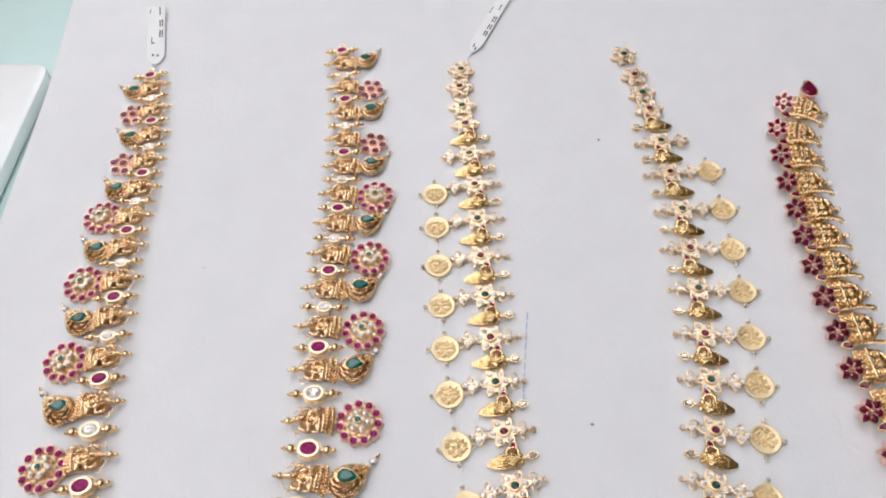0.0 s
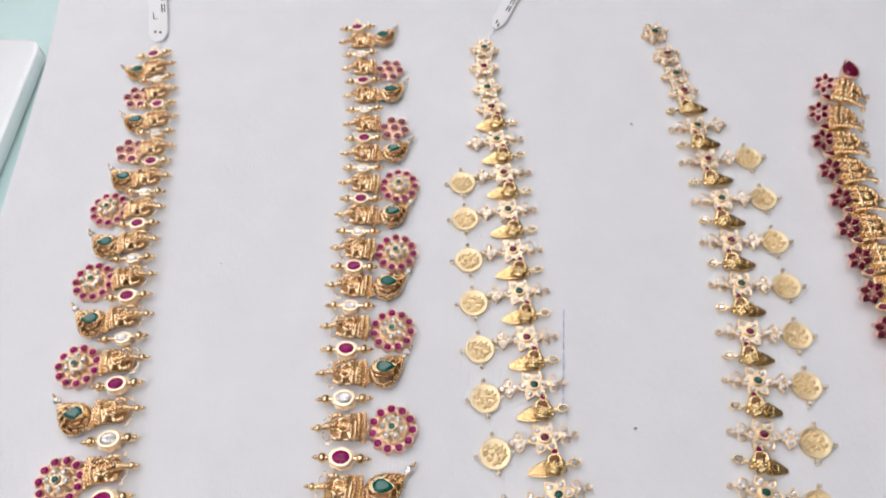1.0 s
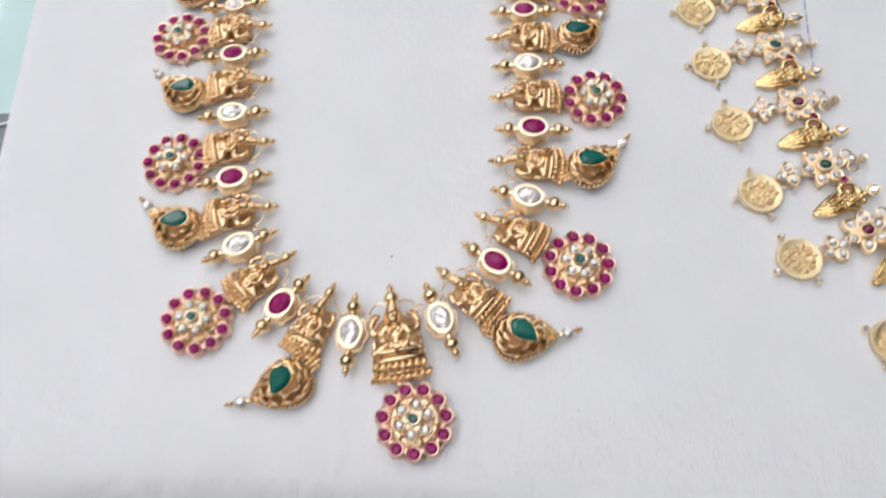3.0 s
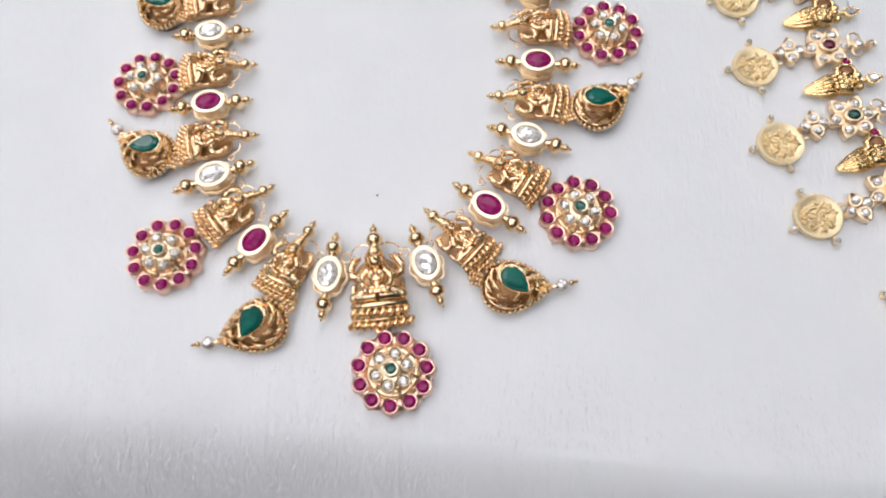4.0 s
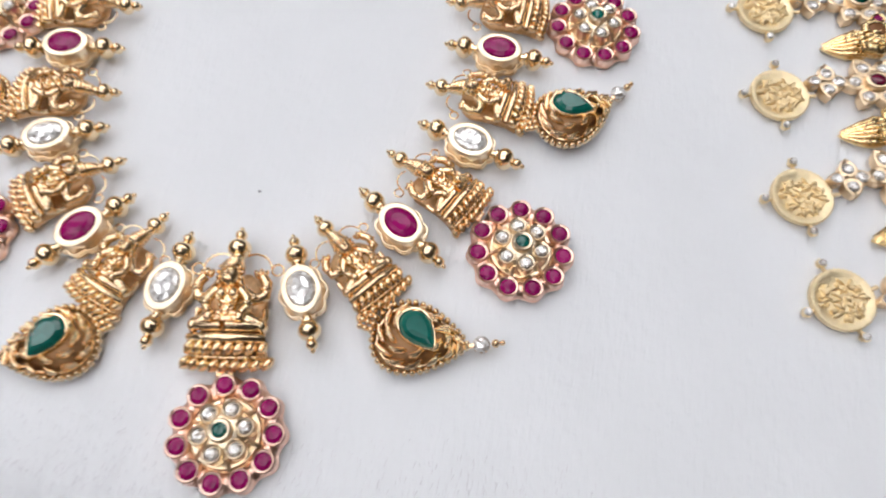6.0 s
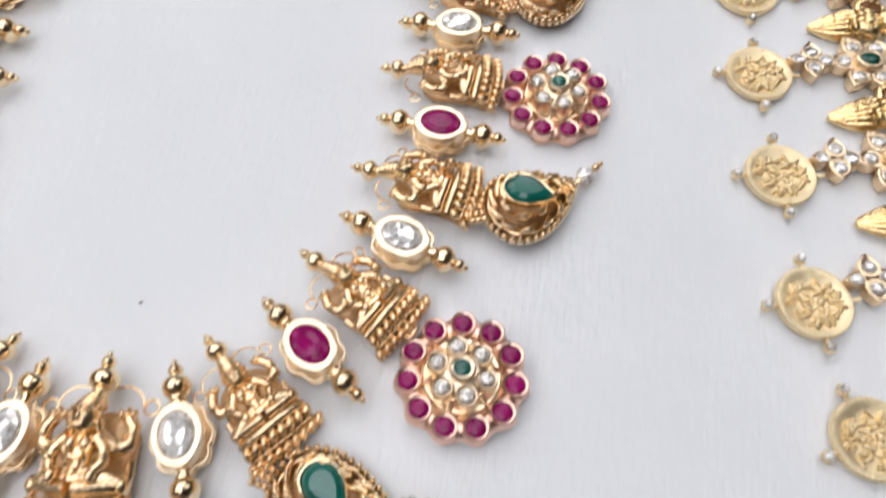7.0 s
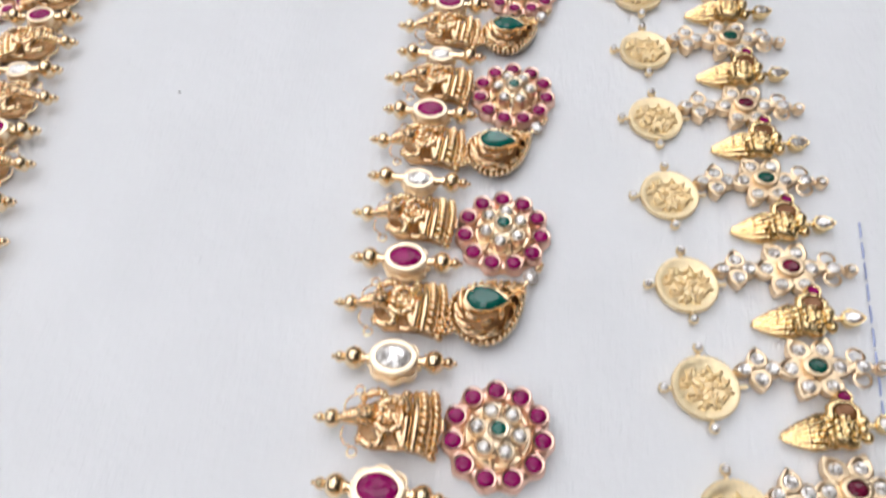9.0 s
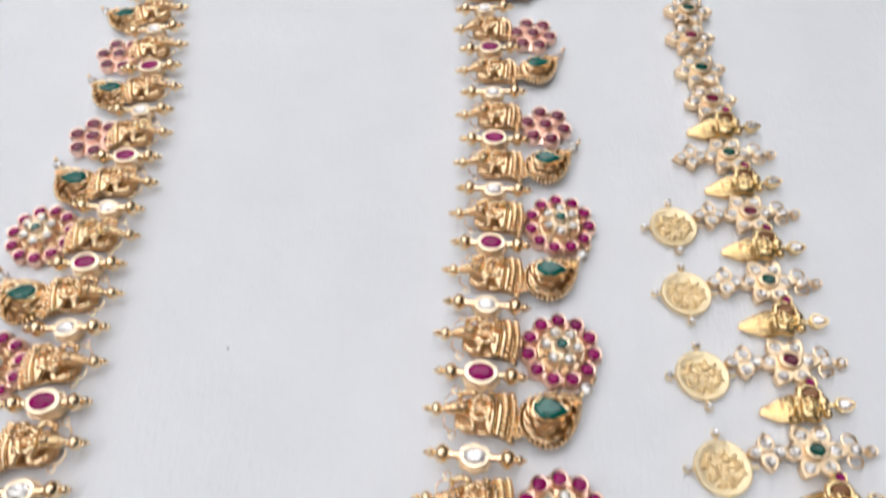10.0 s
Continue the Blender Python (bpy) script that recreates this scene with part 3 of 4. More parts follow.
def ruby_blossom_setting():
    g = Geo()
    for k in range(6):
        a = radians(60 * k)
        petal_cup(g, 4.2 * math.cos(a), 4.2 * math.sin(a), a, 1.02, 4.4, True)
    for k in range(6):
        a = radians(60 * k)
        g.ball((2.9 * math.cos(a + 0.52), 2.9 * math.sin(a + 0.52), 4.6), 0.75, 0, 8, 6)
    g.ball((0, 0, 3.8), 1.1, 0, 9, 6)
    g.tube([(0, 4, 1.6), (0, 8.5, 1.8)], 0.7, 6)
    return g.mesh("ruby_blossom_setting", WINE)


def rope_setting():
    """A twisted rope between a pear collar at -y and a bead at +y."""
    g = Geo()
    t = np.linspace(0, 1, 60)
    for ph in (0, math.pi):
        w = 34 * t + ph
        g.tube(np.c_[0.7 * np.cos(w), -8 + 20 * t, 4.2 + 2.0 * np.sin(np.pi * t) + 0.7 * np.sin(w)], 0.7, 5)
    o = drop(7.2, 5.0, 14)
    g.grid([np.c_[-o[:, 1] * k, -o[:, 0] * k - 10.0, np.full(14, z)] for k, z in ((0.8, 0.5), (1.0, 2.6), (0.96, 3.3), (0.8, 3.3), (0.74, 2.8))], True, True, True)
    g.lathe([(1.3, 0.8), (1.8, 2.0), (1.5, 2.9)], (0, 13.2, 0), 10)
    return g.mesh("rope_setting", REDDISH)


def end_setting():
    g = Geo()
    o = drop(13.5, 10.4, 20)
    g.grid([np.c_[-o[:, 1] * k, o[:, 0] * k, np.full(20, z)] for k, z in ((0.8, 0.3), (1.0, 4.0), (0.97, 5.0), (0.84, 5.0), (0.8, 4.2))], True, True, True)
    g.tube(arc((0, 8.0), 1.2, 0, 330, 11, 2.0), 0.3, 6, True)
    g.ball((0, 6.6, 2.4), 0.9, 0, 8, 6)
    return g.mesh("end_setting", ROSE)


def ring_mesh():
    g = Geo()
    g.tube(arc((0, 0), 1.7, 0, 345, 16, 1.2), 0.35, 6, True)
    return g.mesh("ring", GOLD)


# ---- putting parts together ----
def child(name, mesh, parent, m=Matrix.Identity(4), label=""):
    ob = new(name, mesh)
    ob.parent = parent
    ob.matrix_basis = m
    return tagged(ob, label)


def at(x, y, z, turn=0.0):
    return pose(x * MM, y * MM, z * MM, 0, 0, turn)


def seat(link, stone, x, y, z, turn=0.0, name="", label=""):
    names = {"big_clear": "clear_stone", "clear": "clear_stone", "petal": "clear_stone", "pear_clear": "clear_stone", "prong": "clear_stone", "knob": "clear_stone"}
    plain = {"ruby": "ruby", "garnet": "garnet", "green": "emerald", "brown": "enamel"}
    kind = names.get(stone) or next(v for k, v in plain.items() if k in stone)
    return child(name or kind, STONES[stone], link, at(x, y, z, turn), label)


MESH = {
    "stone": stone_setting(), "idol": idol_setting(), "rosette": rosette_setting(), "dome": rosette_dome(), "small": small_rosette_setting(),
    "cup": collar_mesh(1.8, 0.5, 2.9, 0.62, ROSE), "collar": collar_mesh(1.5, 2.2, 5.0, 0.5, BLUSH), "eye": collar_mesh(1.55, 3.0, 6.4, 0.8, BLUSH),
    "mango": {s: mango_setting(s) for s in (-1, 1)}, "coin": coin_setting(), "blossom": blossom_setting(), "plain": blossom_setting(True),
    "bird": {s: bird_setting(s) for s in (-1, 1)}, "shrine": shrine_setting(), "ruby_blossom": ruby_blossom_setting(), "rope": rope_setting(),
    "end": end_setting(), "ring": ring_mesh(),
}


def curve(knots):
    """A smooth curve through places given at rising indices: index -> place, direction."""
    k = np.array([q[0] for q in knots])
    p = np.array([q[1:] for q in knots])
    d = np.gradient(p, k, axis=0)

    def find(i):
        j = int(np.clip(np.searchsorted(k, i) - 1, 0, len(k) - 2))
        h = k[j + 1] - k[j]
        u = (i - k[j]) / h
        a, b, c, e = 2 * u**3 - 3 * u**2 + 1, u**3 - 2 * u**2 + u, -2 * u**3 + 3 * u**2, u**3 - u**2
        place = a * p[j] + b * h * d[j] + c * p[j + 1] + e * h * d[j + 1]
        a, b, c, e = (6 * u**2 - 6 * u) / h, 3 * u**2 - 4 * u + 1, (6 * u - 6 * u**2) / h, 3 * u**2 - 2 * u
        return place, a * p[j] + b * d[j] + c * p[j + 1] + e * d[j + 1]

    return find


def link_pose(find, i, side, size=1.0, turn=0.0):
    """The pose of a link: +y to the inside of the loop. side: 1 on the branch that runs anticlockwise, -1 on the other."""
    (x, y), (dx, dy) = find(i)
    return pose(x, y, 0, 0, 0, math.degrees(math.atan2(side * dy, side * dx)) + turn) @ Matrix.Diagonal((size, size, size, 1))


# ---- the room: unseen, added to close in the light and shape reflections ----
def box(name, x0, y0, z0, x1, y1, z1, mat, bevel=2.0):
    g = Geo()
    o = np.array([(x0, y0), (x1, y0), (x1, y1), (x0, y1)]) * 1000
    b = bevel
    s = np.array([(1, 1), (-1, 1), (-1, -1), (1, -1)]) * b
    lay = lambda q, z: np.c_[q, np.full(4, z * 1000)]
    g.grid([lay(o + s, z0) , lay(o, z0) + (0, 0, b), lay(o, z1) - (0, 0, b), lay(o + s, z1)], True, True, True)
    return new(name, g.mesh(name, mat))


def structure(ob, label, category):
    return tagged(ob, label, category, kind="structure")


structure(box("floor", -3.4, -2.6, -1.05, 2.6, 2.6, -1.0, FLOOR), "grey polished tile floor of the shop", "floor")
structure(box("ceiling", -3.4, -2.6, 1.8, 2.6, 2.6, 1.85, CEILING), "plain beige painted ceiling with light panels, unseen, shapes reflections", "ceiling")
for nm, q in (("wall_north", (-3.4, 2.6, 2.6, 2.7)), ("wall_south", (-3.4, -2.7, 2.6, -2.6)), ("wall_west", (-3.5, -2.7, -3.4, 2.7)), ("wall_east", (2.6, -2.7, 2.7, 2.7))):
    structure(box(nm, q[0], q[1], -1.0, q[2], q[3], 1.8, WALL), "plain brown painted wall, unseen, added to shape reflections", "wall")


def ceiling_light(x, y):
    base = tagged(new("ceiling_light"), "unseen square white ceiling light panel, lit", "ceiling light", "panels in the ceiling")
    base.location = (x, y, 1.8)
    g = Geo()
    for x0, y0, x1, y1 in ((-430, -430, 430, -400), (-430, 400, 430, 430), (-430, -400, -400, 400), (400, -400, 430, 400)):
        g.plate([(x0, y0), (x1, y0), (x1, y1), (x0, y1)], -14, -1, 1)
    child("frame", g.mesh("frame", WHITE), base)
    child("diffuser", Geo().plate([(-400, -400), (400, -400), (400, 400), (-400, 400)], -10, -2, 1).mesh("diffuser", LAMP), base)
    return base


# panels out of view, placed by how the gold and stones mirror them
for lx in (-2.4, -1.3, -0.2, 0.9):
    for ly in (0.1, 1.15, 2.15) if lx < 0.5 else (1.15,):
        ceiling_light(lx, ly)
for lx in (-2.4, -1.3, -0.2):
    ceiling_light(lx, -1.0)

# counter with a glass top, and the cloth-covered board on it
counter = tagged(new("display_counter"), "shop counter with a pale teal glass top", "counter")
counter.location = (-0.1, 0.3, -1.0)
for nm, q, mt in (("body", (-1.0, -0.24, 0.0, 0.9, 0.5, 0.92), GREY), ("glass_top", (-1.02, -0.26, 0.922, 0.92, 0.52, 0.94), GLASS_TOP)):
    b = box(nm, *q, mt)
    b.parent = counter
board = tagged(box("display_board", -0.22, 0.06, -0.0595, 0.34, 0.62, -0.003, WHITE), "flat board under the white cloth on the counter", "board")

tray = tagged(new("display_slab"), "glossy white slab lying on the glass counter", "display slab")
tray.location = (-0.43, 0.37, -0.06)
g = Geo()
corner = [arc((sx * 85, sy * 60), 12, a, a + 90, 6)[:, :2] for sx, sy, a in ((1, 1, 0), (-1, 1, 90), (-1, -1, 180), (1, -1, 270))]
rim = np.concatenate(corner)
lay = lambda k, z: np.c_[rim * k, np.full(len(rim), z)]
g.grid([lay(0.97, 0.3), lay(1, 3), lay(1, 13), lay(0.985, 14.2)], True, True, True)
child("body", g.mesh("body", GLOSS), tray)
mat = box("counter_mat", -0.62, 0.06, -0.0598, -0.2765, 0.178, -0.056, GREY, 1.0)
tagged(mat, "dark grey mat lying on the glass counter", "mat")
g = Geo()
g.tube([(-420, 120, -55.2), (-380, 138, -55.2), (-345, 155, -55.2), (-322, 168.5, -55.0), (-300, 176, -55.2), (-285, 177, -55.2)], 0.7, 8)
tagged(new("cable", g.mesh("cable", WHITE)), "thin white cable across the grey mat", "cable")


def cloth():
    """The cloth on the board: flat on top, rolling over the front and the slanting side."""
    g = Geo()
    us = np.r_[np.linspace(-0.16, 0.03, 90), np.linspace(0.036, 0.62, 130)]
    vs = np.r_[np.linspace(-0.07, 0.0, 18), np.linspace(0.002, 0.65, 420)]

    def roll(d, radius, fall):
        """Out over the side: how far sideways and how far down."""
        if d >= 0:
            return d, 0.0
        a = -d / radius
        if a < math.pi / 2:
            return -radius * math.sin(a), -radius * (1 - math.cos(a))
        return -radius, max(-radius - (-d - radius * math.pi / 2), -fall)

    def slope(d):
        """Over the front the cloth sinks in a soft curve and runs out on the counter."""
        k = min(1.0, max(0.0, -d / 0.08))
        return d * (1 - 0.25 * k), -0.0575 * k * k * (3 - 2 * k)

    rows = []
    for u in us:
        y, zf = slope(u)
        row = []
        for v in vs:
            xo, zs = roll(v, 0.004, 0.0585)
            yy = y + 0.0165 + 0.002 * math.sin(v * 17)
            x = -0.258 - 0.07 * yy - 0.06 * max(yy - 0.37, 0) + xo
            z = min(zf, zs)
            if z > -0.001:
                q = Vector((x * 7, yy * 7, 0.3))
                z += 0.0007 * noise.noise(q) - 0.0006
                z += 0.0022 * math.exp(-(((x + 0.235 - 0.5 * (yy - 0.4)) / 0.02) ** 2)) * max(0, min(1, (yy - 0.33) * 8))
            tuft = max(0.0, min(1.0, (0.018 - u) / 0.03))
            z += tuft * 0.0006 * noise.noise(Vector((x * 420, u * 120, 1.7)))
            row.append((x * 1000, yy * 1000, z * 1000))
        rows.append(row)
    g.grid(rows, False)
    ob = new("cloth", g.mesh("cloth", CLOTH))
    sol = ob.modifiers.new("thickness", "SOLIDIFY")
    sol.thickness, sol.offset = 0.0012, -1
    rnd, verts, faces = random.Random(3), [], []
    for k in range(32000):
        v, u = rnd.uniform(0.0, 0.62), rnd.triangular(-0.06, 0.022, -0.014)
        y, z = slope(u)
        y2, z2 = slope(u - rnd.uniform(0.0015, 0.0042))
        x = -0.257 - 0.07 * y + v
        w, tilt, rise = rnd.uniform(0.00005, 0.00012), rnd.uniform(-0.0007, 0.0007), rnd.uniform(0.0002, 0.0007)
        n = len(verts)
        verts += [((x - w) * 1000, (y + 0.0165) * 1000, z * 1000 - 0.9), ((x + w) * 1000, (y + 0.0165) * 1000, z * 1000 - 0.9), ((x + tilt) * 1000, (y2 + 0.0165) * 1000, (z2 + rise) * 1000)]
        faces.append((n, n + 1, n + 2))
    nap = child("nap", Geo().put(verts, faces).mesh("nap", NAP, False), ob)
    tagged(nap, "short white fibres of the nap", kind="stuff")
    return tagged(ob, "white napped cloth spread over the display board", "cloth")


cloth()

# ---- necklace of idols, ovals, rosettes and mangoes ----
RIGHT = curve([(-0.5, -0.1348, 0.0549), (0, -0.1208, 0.0562), (0.5, -0.1067, 0.0599), (1.5, -0.0895, 0.0789), (2.5, -0.0784, 0.1027), (3.5, -0.0762, 0.1295), (4.5, -0.0774, 0.157),
               (5.5, -0.0784, 0.1818), (7.5, -0.0785, 0.2275), (9.5, -0.0782, 0.2697), (11.5, -0.0795, 0.3115), (13.5, -0.0836, 0.3555), (15.5, -0.0908, 0.4004)])
LEFT = curve([(-0.5, -0.1067, 0.0599), (0, -0.1208, 0.0562), (0.5, -0.1348, 0.0549), (1.5, -0.1577, 0.064), (2.5, -0.174, 0.0845), (3.5, -0.1797, 0.1095), (5.5, -0.1869, 0.1624),
              (7.5, -0.193, 0.2093), (9.5, -0.198, 0.2527), (11.5, -0.2, 0.2943), (13.5, -0.2055, 0.3365), (15.5, -0.2168, 0.3772)])


def stone_link(parent, m, ruby, size, reach):
    """The collar shrinks towards the ends of the necklace; the finials keep their reach."""
    link = child("stone_link", MESH["stone"], parent, m @ Matrix.Diagonal((size, size, min(1.2 * size, 1.1), 1)), "oval ruby in a gold collar" if ruby else "oval clear stone in a gold collar")
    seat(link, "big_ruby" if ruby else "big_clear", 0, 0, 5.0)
    k = reach / size
    for turn in (0, 180):
        child("finial", FINIAL, link, pose(0, 0, 0, 0, 0, turn) @ at(0, 6.2 * reach / size, 2.8 / size) @ Matrix.Diagonal((k, k, k, 1)))
    return link


def idol_link(parent, m, tall=1.0):
    link = child("idol_link", MESH["idol"][0], parent, m, "antique gold seated idol in relief on a lotus")
    child("ground", MESH["idol"][1], link, label="coppery gold ground, darkened for the gaps in the relief")
    for n, wide, y, tilt, share in ((9, 8.2, -16.6, -40, 0.42), (8, 7.2, -13.7, -30, 0.82)):
        for k in range(n):
            x = -wide + 2 * wide * k / (n - 1)
            child("lotus_petal", PETAL_MESH, link, pose(x * MM, (y - 0.014 * (58 - x * x)) * MM, (barrel(x) * share + 0.3) * MM, 0, 2.2 * x, tilt))
    child("crown", MESH["idol"][2], link, at(0, 2.7, 0) @ Matrix.Diagonal((1, tall, 1, 1)))
    child("finial", FINIAL, link, at(0, 2.7 + 5.0 * tall, 3.2))
    return link


def rosette(parent, m):
    pend = child("rosette_pendant", MESH["rosette"][0], parent, m, "round pendant rimmed with rubies in rose gold")
    child("recess", MESH["rosette"][1], pend, label="coppery ring painted for the dark gap round the dome")
    child("dome", MESH["dome"], pend)
    for k in range(11):
        a = 2 * math.pi * k / 11
        child("cup", MESH["cup"], pend, at(9.6 * math.cos(a), 9.6 * math.sin(a), 0))
        seat(pend, "ruby", 9.6 * math.cos(a), 9.6 * math.sin(a), 2.5).scale = (0.95, 0.95, 1)
    for k in range(6):
        a = radians(60 * k + 12)
        child("collar", MESH["collar"], pend, at(4.5 * math.cos(a), 4.5 * math.sin(a), 0))
        seat(pend, "clear", 4.5 * math.cos(a), 4.5 * math.sin(a), 4.5).scale = (0.88, 0.88, 1)
    child("collar", MESH["eye"], pend)
    seat(pend, "green", 0, 0, 5.9).scale = (0.9, 0.9, 1)


def small_rosette(parent, m):
    pend = child("small_rosette_pendant", MESH["small"], parent, m, "small round pendant of seven garnets in rose gold")
    for k in range(6):
        a = radians(60 * k + 15)
        child("cup", MESH["cup"], pend, at(5.4 * math.cos(a), 5.4 * math.sin(a), 0))
        seat(pend, "garnet", 5.4 * math.cos(a), 5.4 * math.sin(a), 2.6)
    child("cup", MESH["cup"], pend, at(0, 0, 0.6))
    seat(pend, "garnet", 0, 0, 3.2)


def mango(parent, m, side):
    pend = child("mango_pendant", MESH["mango"][side][0], parent, m, "antique gold mango pendant with a pear-cut emerald")
    child("ground", MESH["mango"][side][1], pend, label="oxidised gold ground, darkened for the gaps between leaves")
    child("beaded_rim", MESH["mango"][side][2], pend)
    child("leaf_swirl", MESH["mango"][side][3], pend)
    child("collar", MESH["mango"][side][4], pend)
    seat(pend, "pear_green", -0.5, 1.7 * side, 4.3, -30 * side)
    seat(pend, "clear", 12.6, side * 4.4, 2.1).scale = (1.15, 1.15, 1.2)


LEAN = 5.0  # degrees by which the crowded links of the branches lean on their neighbours


def idol_necklace():
    base = tagged(new("necklace"), "long antique gold necklace with ruby rosettes and emerald mangoes", "necklace", "necklaces on the cloth")
    for side, find in ((1, RIGHT), (-1, LEFT)):
        for i in range(16):
            size = 1.0 if i < 5 else max(0.84, 1.05 - 0.016 * i)
            far = max(0, i - 3)
            if i or side == 1:
                m = link_pose(find, i, side)
                grow, lift = (1.02, 2.7) if i == 0 else (0.8 * size, 4.0 * size)
                lean = min(LEAN, 3.0 * max(0, i - 1))
                idol_link(base, m @ at(0, lift, 0.12 * lean) @ pose(0, 0, 0, 0, side * lean, 0) @ Matrix.Diagonal((grow, grow, 1.15 * grow, 1)), 0.86 if i else 0.5)
                out = 0.35 * far if side == 1 else 0.75 * far
                if i % 2:
                    k = 0.99 - 0.018 * far
                    mango(base, m @ at(-0.5 * side if i == 1 else 1.0, -21.3 + out, 0.13 * lean) @ pose(0, 0, 0, 0, side * lean, 0) @ at(0, 0, 0, -90 + side * 28) @ Matrix.Diagonal((k, k, 1.1 * k, 1)), side)
                elif i < 12:
                    k = 1.0 - 0.008 * i
                    rosette(base, m @ at((2.2 if i == 4 else 0) if side == -1 else -1.2 if i else 2, -28.5 if i == 0 else -23.0 + out + (1.4 if i == 4 and side == -1 else 0), 0, 17 * i) @ Matrix.Diagonal((k, k, 1.2 * k, 1)))
                else:
                    small_rosette(base, m @ at(-4 * side if side == 1 else 1, -20.5 + out, 0) @ Matrix.Diagonal((1.14, 1.14, 1.1, 1)))
            stone_link(base, link_pose(find, i + 0.5, side), i % 2 == 1, (1.0 if i % 2 or i < 6 else 0.82) * float(np.interp(i, (3, 5, 7, 9, 15), (0.92, 0.84, 0.78, 0.72, 0.7))), size)
        child("end_ring", MESH["ring"], base, link_pose(find, 15.5, side) @ at(side * 7, 0, 0))
    return base


idol_necklace()

# ---- necklace of blossoms, birds and coins ----
WEST = curve([(0, -0.01, 0.3825), (1, -0.0105, 0.367), (2, -0.0085, 0.3502), (3, -0.0064, 0.335), (4, -0.0035, 0.3113), (5, 0.0, 0.2878), (6, 0.0019, 0.2635), (7, 0.0039, 0.2385),
              (8, 0.0064, 0.2142), (9, 0.0093, 0.1893), (10, 0.0118, 0.1652), (11, 0.0157, 0.1403), (12, 0.0205, 0.1153), (13, 0.0295, 0.0913), (14, 0.0451, 0.0742), (15, 0.07, 0.0705), (15.5, 0.0815, 0.072)])
EAST = curve([(0, 0.0971, 0.3964), (1, 0.1021, 0.3775), (2, 0.1053, 0.3614), (3, 0.1082, 0.3478), (4, 0.112, 0.322), (5, 0.1144, 0.298), (6, 0.1174, 0.2715), (7, 0.1179, 0.2453),
              (8, 0.1185, 0.2199), (9, 0.1178, 0.1936), (10, 0.1168, 0.1687), (11, 0.1147, 0.1433), (12, 0.1106, 0.1178), (13, 0.1035, 0.0935), (14, 0.0905, 0.0765), (15, 0.07, 0.0705), (15.5, 0.0585, 0.0715)])


def blossom_link(parent, m, ruby, plain):
    link = child("blossom_link", MESH["plain" if plain else "blossom"], parent, m, "gold blossom of clear stones round a " + ("ruby" if ruby else "emerald"))
    for a, r in PETALS:
        seat(link, "clear", (r - 0.3) * math.cos(a), (r - 0.3) * math.sin(a), 3.1, math.degrees(a)).scale = (0.85, 0.85, 0.9)
    seat(link, "flower_ruby" if ruby else "flower_green", 0, 0, 4.1)
    if not plain:
        for s in (-1, 1):
            seat(link, "clear", s * 2.3, -11.0, 2.8)
        seat(link, "clear", 0, -8.4, 2.8)
        seat(link, "clear", 0, -13.8, 2.7)
        seat(link, "clear", 0, 9.3, 2.9)
        seat(link, "prong", 0, 13.4, 2.4)


def bird_link(parent, m, side):
    link = child("bird_link", MESH["bird"][side], parent, m, "yellow gold crouching bird with a small ruby")
    seat(link, "bird_ruby", side * 5.4, 3.0, 5.0)
    seat(link, "brown", side * 2.4, 2.4, 4.9)
    seat(link, "pear_clear", 0, 11.5, 2.5, 90)


def coin_pendant(parent, m):
    link = child("coin_pendant", MESH["coin"][0], parent, m, "pale gold coin with worn relief and three small stones")
    tagged(child("relief", MESH["coin"][1], link), kind="stuff")
    for a in (0, 180, 270):
        seat(link, "prong", 9.2 * math.cos(radians(a)), 9.2 * math.sin(radians(a)), 2.1)


def coin_necklace():
    base = tagged(new("necklace"), "long yellow gold necklace of coins, birds and clear-stone blossoms", "necklace", "necklaces on the cloth")
    for side, find in ((-1, WEST), (1, EAST)):
        side = -side
        for i in range(16):
            if i == 15 and side == -1:
                continue
            m = link_pose(find, i, side, 1.0 if i > 3 else 1.08)
            blossom_link(base, m @ Matrix.Diagonal((1, 1.08, 1, 1)), i % 2 == 1, i < 4)
            if i >= 5:
                coin_pendant(base, m @ at((3.2 if i < 13 else -3.4) if side == 1 else 0, -23.4, 0) @ Matrix.Diagonal((0.97, 0.97, 1.0, 1)))
            if 3 <= i < 15:
                bird_link(base, link_pose(find, i + 0.5, side) @ Matrix.Diagonal((0.98, 1.0, 1.0, 1)), -side)
        child("end_ring", MESH["ring"], base, link_pose(find, 0, side) @ at(-side * 8, 1, 0))
    return base


coin_necklace()

# ---- necklace of plaques and garnet blossoms ----
FAR = curve([(-1.0, 0.2085, 0.3655), (0, 0.2022, 0.3485), (1, 0.194, 0.3283), (2, 0.1915, 0.3102), (3, 0.1905, 0.2913), (4, 0.1913, 0.2725), (5, 0.1912, 0.2545), (6, 0.1917, 0.2362), (7, 0.1926, 0.2175),
             (8, 0.1944, 0.1983), (9, 0.196, 0.1784), (10, 0.199, 0.158), (11, 0.203, 0.138), (12, 0.208, 0.118), (13, 0.215, 0.099)])


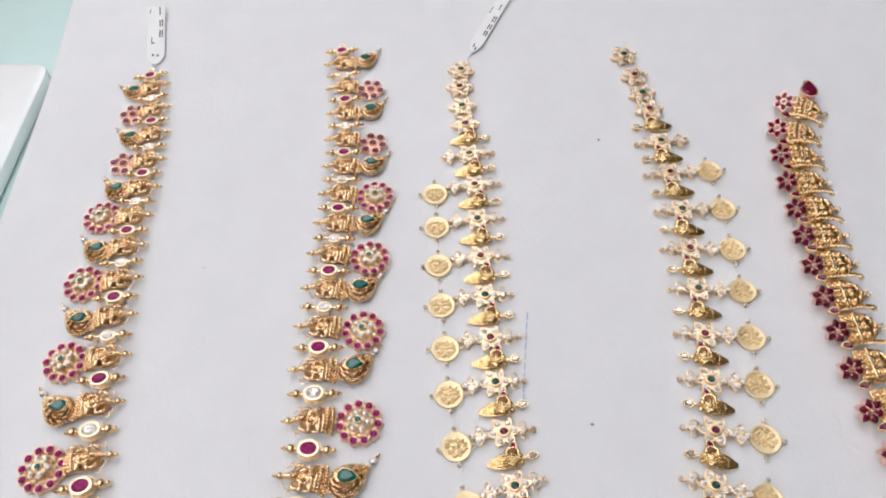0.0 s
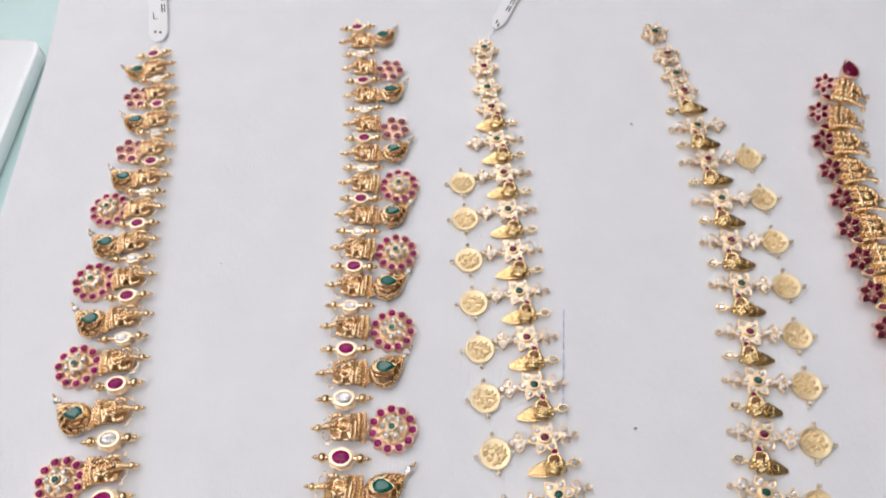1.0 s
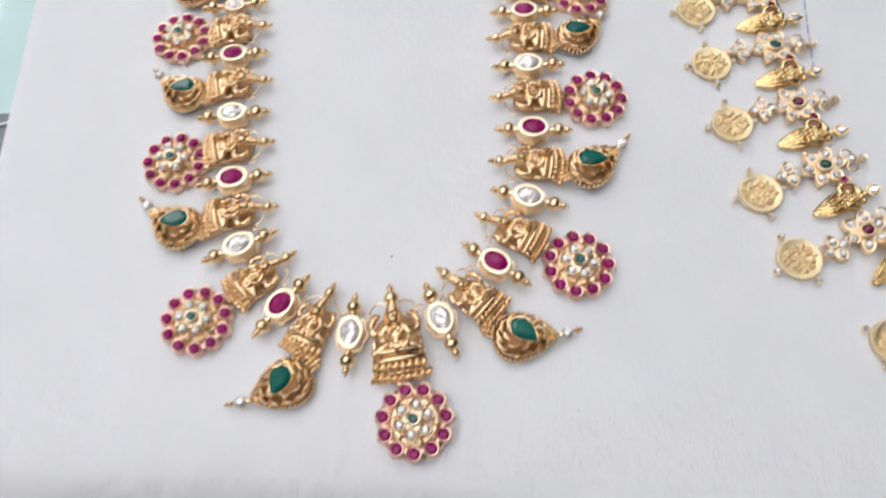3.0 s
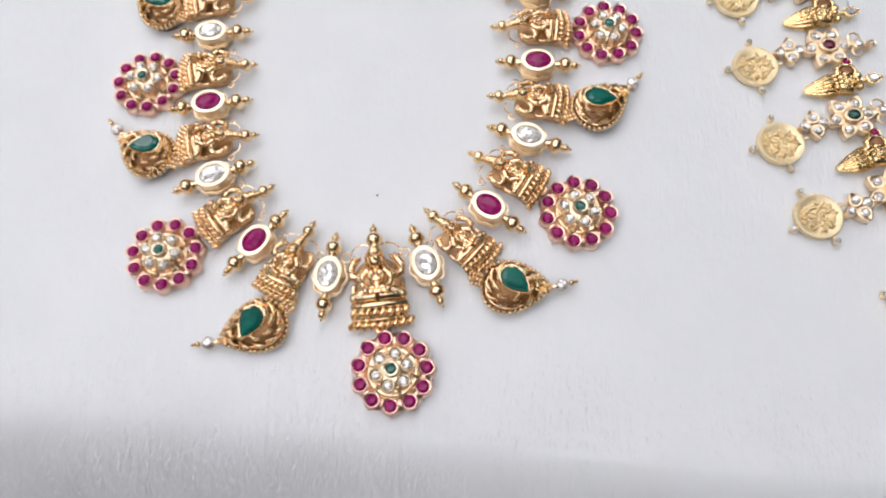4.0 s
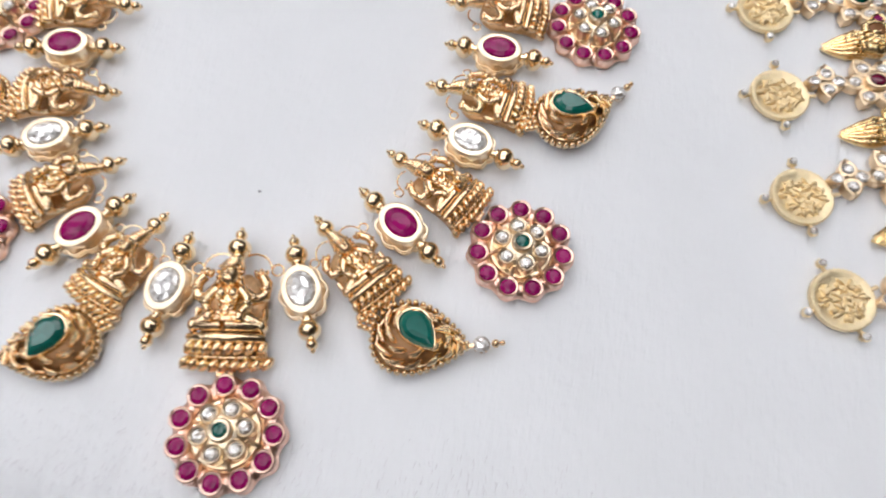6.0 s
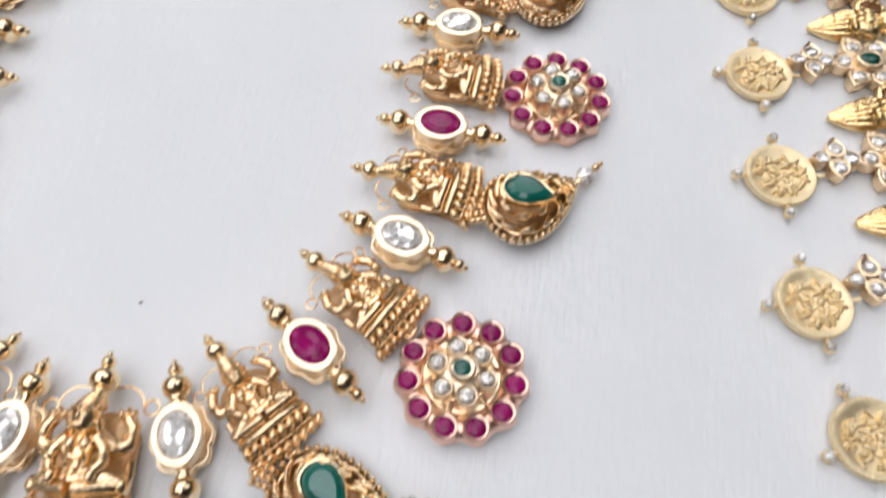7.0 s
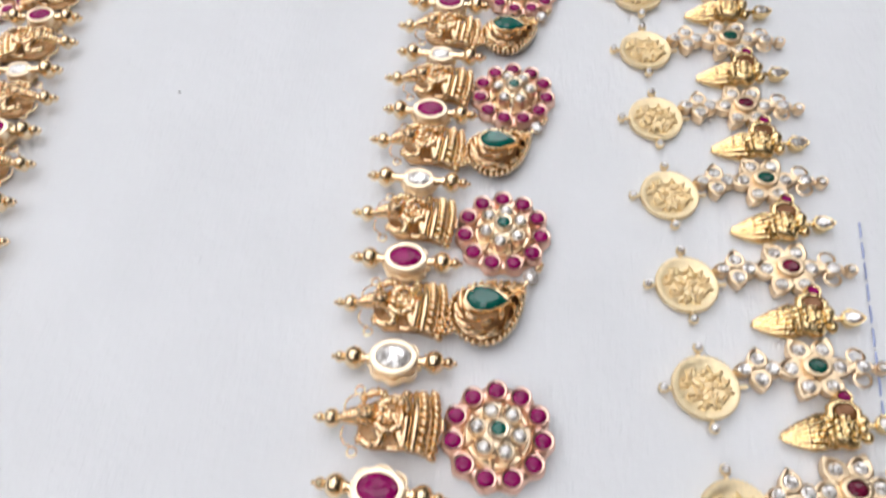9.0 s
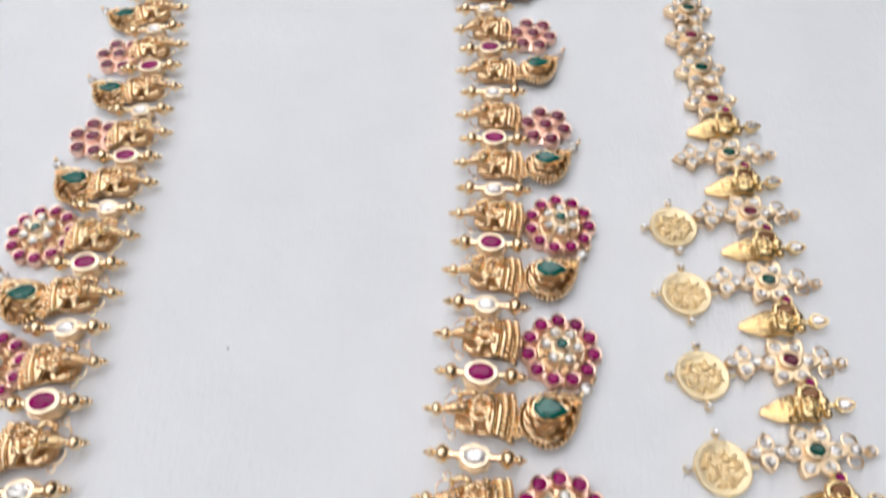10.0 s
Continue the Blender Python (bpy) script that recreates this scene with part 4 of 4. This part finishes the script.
def plaque_necklace():
    base = tagged(new("necklace"), "reddish gold necklace of relief plaques and garnet blossoms on white cloth", "necklace", "necklaces on the cloth")
    end = child("end_link", MESH["end"], base, pose(0.2076, 0.3625, 0.001, 0, 0, -8) @ Matrix.Diagonal((1.12, 1.12, 1.2, 1)), "large pear-cut ruby in rose gold")
    seat(end, "end_garnet", 0, 0, 4.6, 90)
    for i in range(14):
        m = link_pose(FAR, i, 1)
        link = child("plaque_link", MESH["shrine"][0], base, m @ Matrix.Diagonal((1.22, 1.0, 1.25, 1)), "reddish gold relief plaque")
        child("ground", MESH["shrine"][1], link, label="flat gold ground")
        seat(link, "knob", 0, 12.8, 2.4)
        fl = child("garnet_blossom", MESH["ruby_blossom"], base, m @ at(0.6, -12.8, 4.0) @ pose(0, 0, 0, 10, 32, 15) @ Matrix.Diagonal((0.92, 0.92, 1.1, 1)), "blossom of six garnets in rose gold")
        for k in range(6):
            a = radians(60 * k)
            seat(fl, "petal_ruby", 4.2 * math.cos(a), 4.2 * math.sin(a), 4.1, 60 * k)
        rope = child("rope_link", MESH["rope"], base, link_pose(FAR, i + 0.5 if i < 13 else 12.9, 1, 0.92) @ at(0, 0, 2.4), "twisted gold rope with a pear-cut garnet")
        seat(rope, "pear_garnet", 0, -10.0, 2.9, -90)
        seat(rope, "knob", 0, 13.2, 2.4)
    return base


plaque_necklace()


# ---- price tags ----
def price_tag(x, y, turn, length, width, rise, bars, label):
    base = tagged(new("price_tag"), label, "price tag", "price tags")
    base.matrix_basis = pose(x, y, 0.0012, 0, 0, turn)
    g = Geo()
    ys = np.linspace(0, length, 16)
    lift = lambda q: 0.3 + rise * (q / length) ** 2
    rings = []
    for q in ys:
        w = width / 2 * (0.35 + 0.65 * min(1, q / 6))
        z = lift(q)
        rings.append([(-w, q, z), (w, q, z), (w, q, z + 0.25), (-w, q, z + 0.25)])
    g.grid(rings, True, True, True)
    child("paper", g.mesh("paper", PAPER), base)
    for bx, by, bw, bh in bars:
        b = Geo()
        z0, z1 = lift(by) + 0.27, lift(by + bh) + 0.27
        b.put([(bx, by, z0), (bx + bw, by, z0), (bx + bw, by + bh, z1), (bx, by + bh, z1), (bx, by, z0 + 0.1), (bx + bw, by, z0 + 0.1), (bx + bw, by + bh, z1 + 0.1), (bx, by + bh, z1 + 0.1)],
              [(3, 2, 1, 0), (4, 5, 6, 7), (0, 1, 5, 4), (1, 2, 6, 5), (2, 3, 7, 6), (3, 0, 4, 7)])
        child("print_bar", b.mesh("print_bar", INK), base)
    s = Geo()
    s.tube([(0, 1, 0.8), (0.4, -3, 0.5), (-0.2, -7, 1.0), (0, -10, 1.6)], 0.25, 5)
    child("string", s.mesh("string", PAPER), base)
    return base


price_tag(-0.2175, 0.390, 12, 54, 12, 5.0, [(2.2, 25, 0.9, 7), (3.9, 25, 0.7, 7), (2.4, 35, 0.8, 6), (4.0, 35, 0.8, 6), (2.5, 46, 0.8, 7), (-3.2, 20, 0.6, 6), (-3.0, 20, 2.4, 0.6), (-2.6, 8, 1.4, 1.8), (0.6, 7, 1.4, 1.8), (-4, 48, 0.5, 4)],
          "long white paper price tag with small print")
price_tag(-0.003, 0.402, -22, 62, 9, 0.2, [(0.6, 17, 0.9, 5), (2.2, 17, 0.9, 5), (0.8, 24, 0.8, 5), (2.4, 24, 0.8, 5), (1.0, 32, 0.8, 6), (2.6, 32, 0.8, 6), (1.0, 45, 0.8, 6), (-1.4, 4, 0.9, 3), (0.6, 1.5, 0.9, 3), (-3.6, 40, 0.5, 7)],
          "narrow white paper price tag with small print")


# ---- marks and lint on the cloth ----
def lint(x, y, r, turn):
    g = Geo()
    g.ball((0, 0, 0.4), (r * 1.3, r, 0.45), 0, 8, 5)
    g.tube([(-r * 1.4, 0.2, 0.3), (0, 0.3, 0.5), (r * 1.2, -0.3, 0.3)], 0.16, 5)
    ob = new("lint", g.mesh("lint", LINT))
    ob.matrix_basis = pose(x, y, 0, 0, 0, turn)
    return tagged(ob, "tiny dark speck of lint on the cloth", "lint", "specks of lint")


for q in ((0.058, 0.146, 0.7, 20), (-0.1237, 0.0824, 0.22, 80), (0.0754, 0.3252, 0.7, 130), (-0.1496, 0.2304, 0.2, 40)):
    lint(*q)


def pen_line():
    g = Geo()
    for k in range(9):
        t = k / 9
        x, y = 25.3 + 3.5 * t, 156 + 51 * t
        g.tube([(x, y, 0.35), (x + 0.15, y + 2.0, 0.45), (x + 0.3, y + 4.2, 0.35)], 0.26, 5)
    return tagged(new("pen_line", g.mesh("pen_line", PEN)), "broken faint blue pen line on the cloth", "pen mark")


pen_line()
